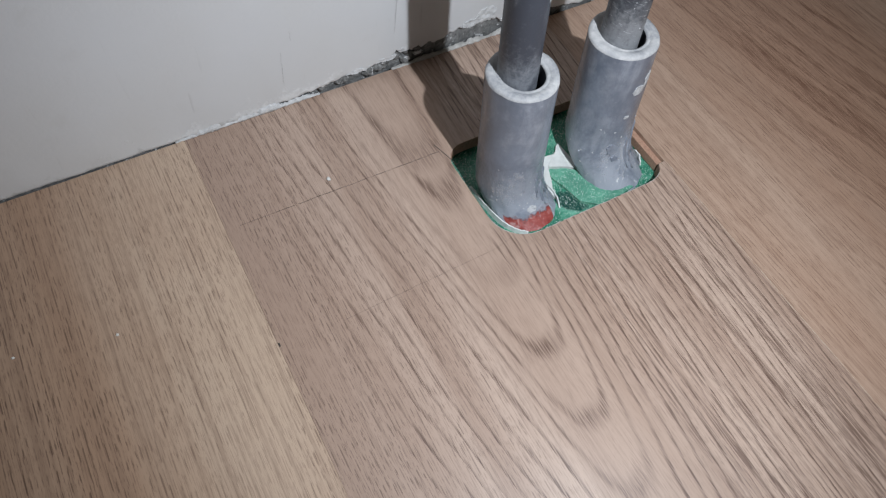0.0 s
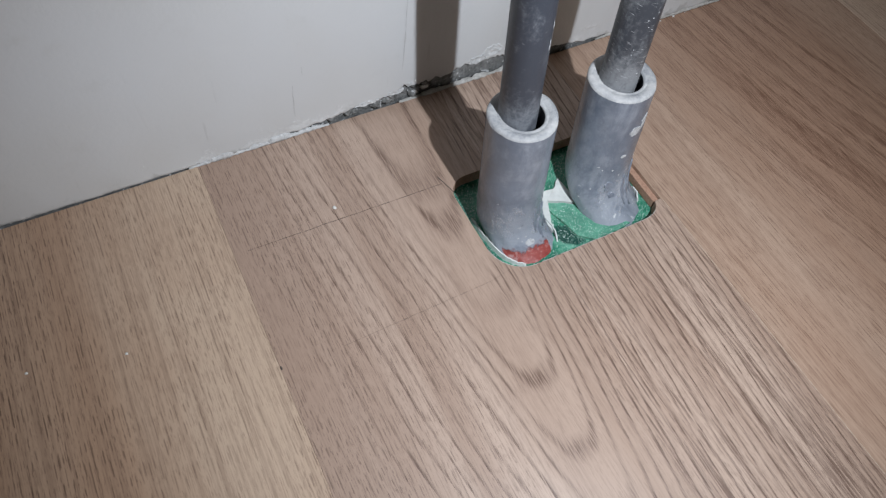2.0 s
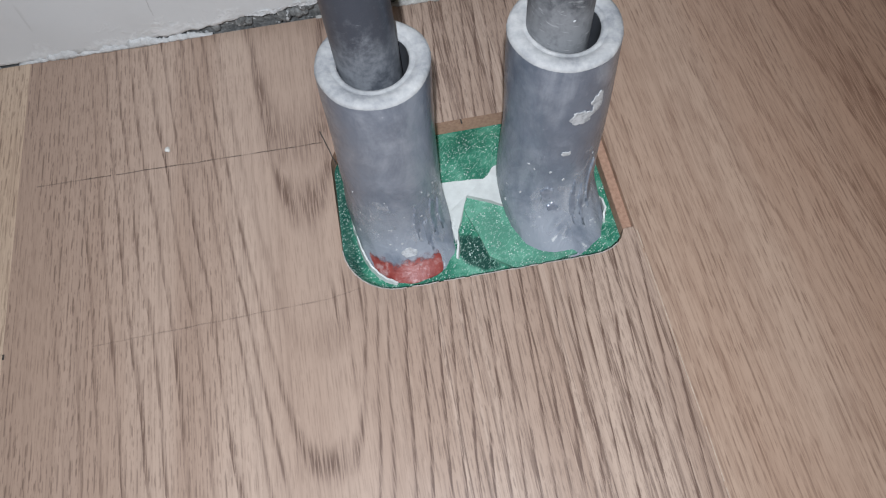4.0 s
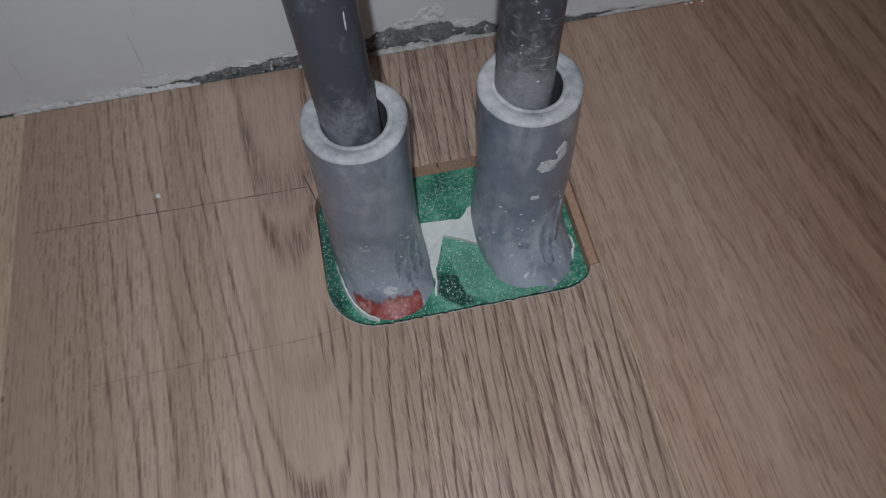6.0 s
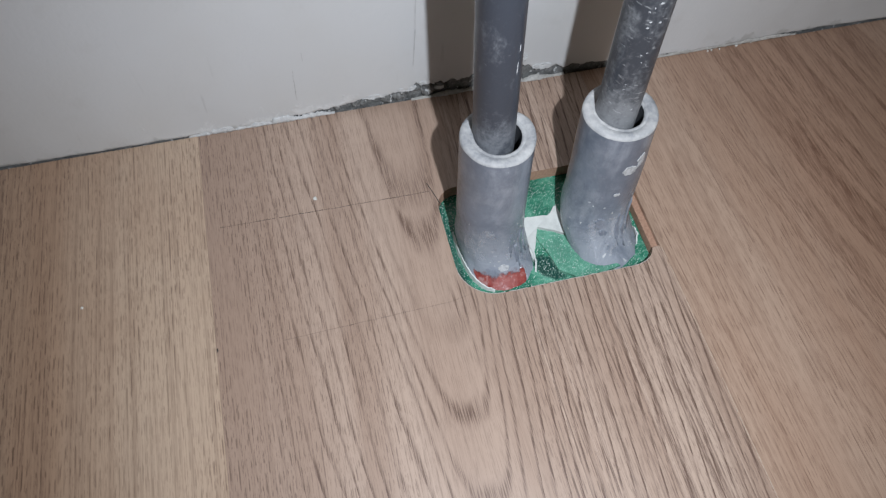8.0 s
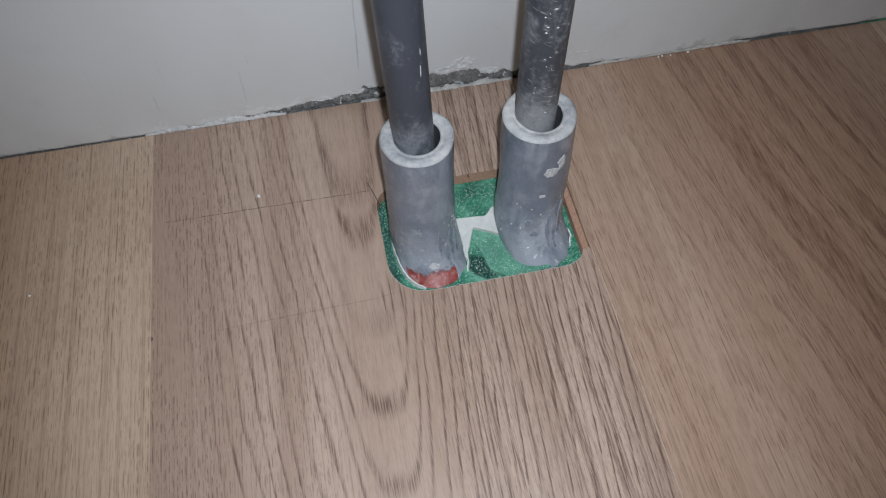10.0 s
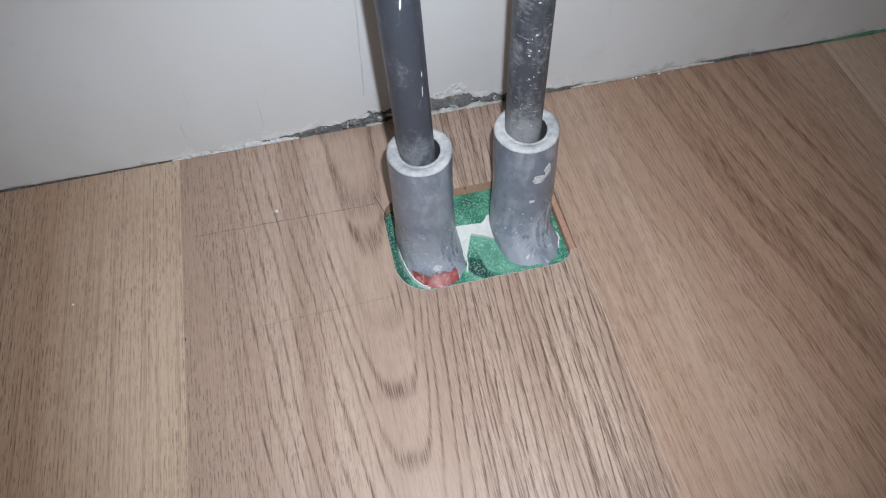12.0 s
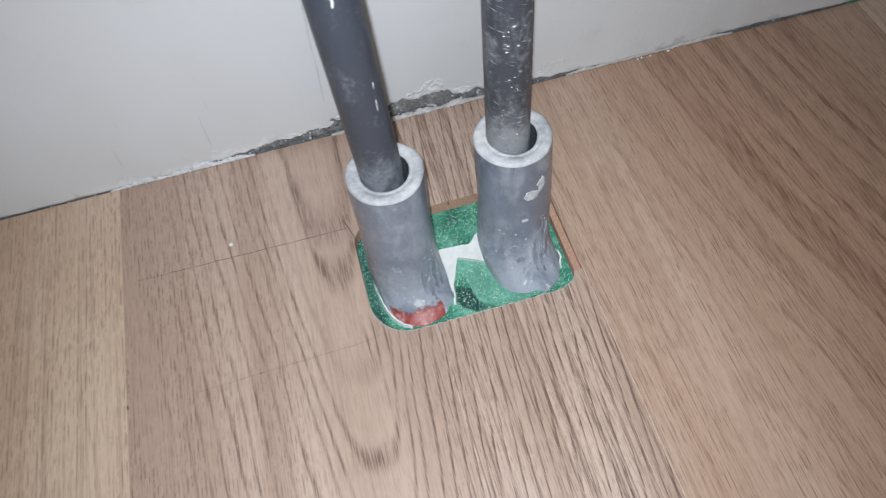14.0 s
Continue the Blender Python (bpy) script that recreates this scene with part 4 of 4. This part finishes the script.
# ---- marks and crumbs on the planks ----
def line_mark(name, points, width, mat, label, category, seed, broken=0.0):
    """A drawn line: a very thin strip that lies on the plank, with small breaks."""
    bm = bmesh.new()
    for (xa, ya), (xb, yb) in zip(points, points[1:]):
        length = math.hypot(xb - xa, yb - ya)
        n = max(2, int(length / 0.0016))
        tx, ty = (xb - xa) / length, (yb - ya) / length
        for i in range(n):
            if noise.noise((i * 0.37, seed, 2)) + 0.5 * noise.noise((i * 1.3, seed, 7)) < broken - 0.6:
                continue
            quad = []
            for s in (i / n, (i + 1) / n):
                w = width * (0.75 + 0.5 * noise.noise((s * 40, seed, 0)))
                wx = 0.00025 * noise.noise((s * 12, seed, 3))
                cx, cy = xa + (xb - xa) * s - ty * wx, ya + (yb - ya) * s + tx * wx
                quad.append(((cx - ty * w / 2, cy + tx * w / 2), (cx + ty * w / 2, cy - tx * w / 2)))
            (a, b), (c, d) = quad
            bm.faces.new([bm.verts.new((px, py, 0.00012)) for px, py in (a, b, d, c)])
    return tagged(part(name, bm, mat), label, category)


line_mark("pencil_line", [(0.006, 0.9662), (0.1018, 0.9642)], 0.00060, pencil, "thin pencil line drawn across the oak plank", "pencil mark", 1.0, 0.0)
line_mark("pencil_line", [(0.026, 0.9066), (0.0960, 0.9078), (0.106, 0.9095)], 0.00058, pencil_faint, "faint pencil line drawn across the oak plank", "pencil mark", 4.0, 0.0)
line_mark("pencil_line", [(0.1000, 0.9690), (0.1040, 0.9545)], 0.00045, ink, "short dark pencil tick at the cut corner", "pencil mark", 7.0, 0.05)
line_mark("frayed_edge", [p for p in notch[2:19] if p[1] < 0.953], 0.00040, frayed, "thin pale frayed film along the cut edge", "film edge", 15.0, 0.2)
line_mark("saw_nick", [(0.1475, 0.9622), (0.1472, 0.9660)], 0.0007, ink, "short dark saw nick at the edge of the opening", "mark", 9.0)
# highlight along the seam, drawn as a pale strip
line_mark("seam_edge", [(0.19235, 0.9120), (0.19235, 0.7000), (0.19235, 0.4500)], 0.00040, seam_highlight, "thin pale line, painted bevel highlight between two oak planks", "seam", 18.0, 0.3)
line_mark("seam_mark", [(0.0004, 0.9075), (0.0004, 0.9092)], 0.0008, ink, "tiny dark mark beside the plank seam", "mark", 12.0)


def crumb(x, y, size, seed):
    bm = bmesh.new()
    bmesh.ops.create_icosphere(bm, subdivisions=2, radius=size)
    for v in bm.verts:
        v.co *= 1 + 0.5 * noise.noise(v.co * (1.2 / size) + Vector((seed, 0, 0)))
        v.co.z = max(-size * 0.4, v.co.z * 0.7)
    ob = tagged(part("crumb", bm, crumb_white, None, smooth=True), "tiny white plaster crumb lying on the oak planks", "crumb", group="plaster crumbs")
    ob.location = (x, y, size * 0.4)
    return ob


for i, (x, y, s) in enumerate([(0.049, 0.972, 0.0009), (-0.052, 0.940, 0.0006), (-0.088, 0.948, 0.0006), (-0.082, 0.868, 0.0008)]):
    crumb(x, y, s, i * 3.7)

# crumbs that fell along the wall's foot
for i in range(6):
    x = 0.235 + 0.070 * random.random()
    crumb(x, wall_y(x) - 0.0010 - 0.0012 * random.random(), 0.0003 + 0.0004 * random.random(), 20 + i * 2.3)
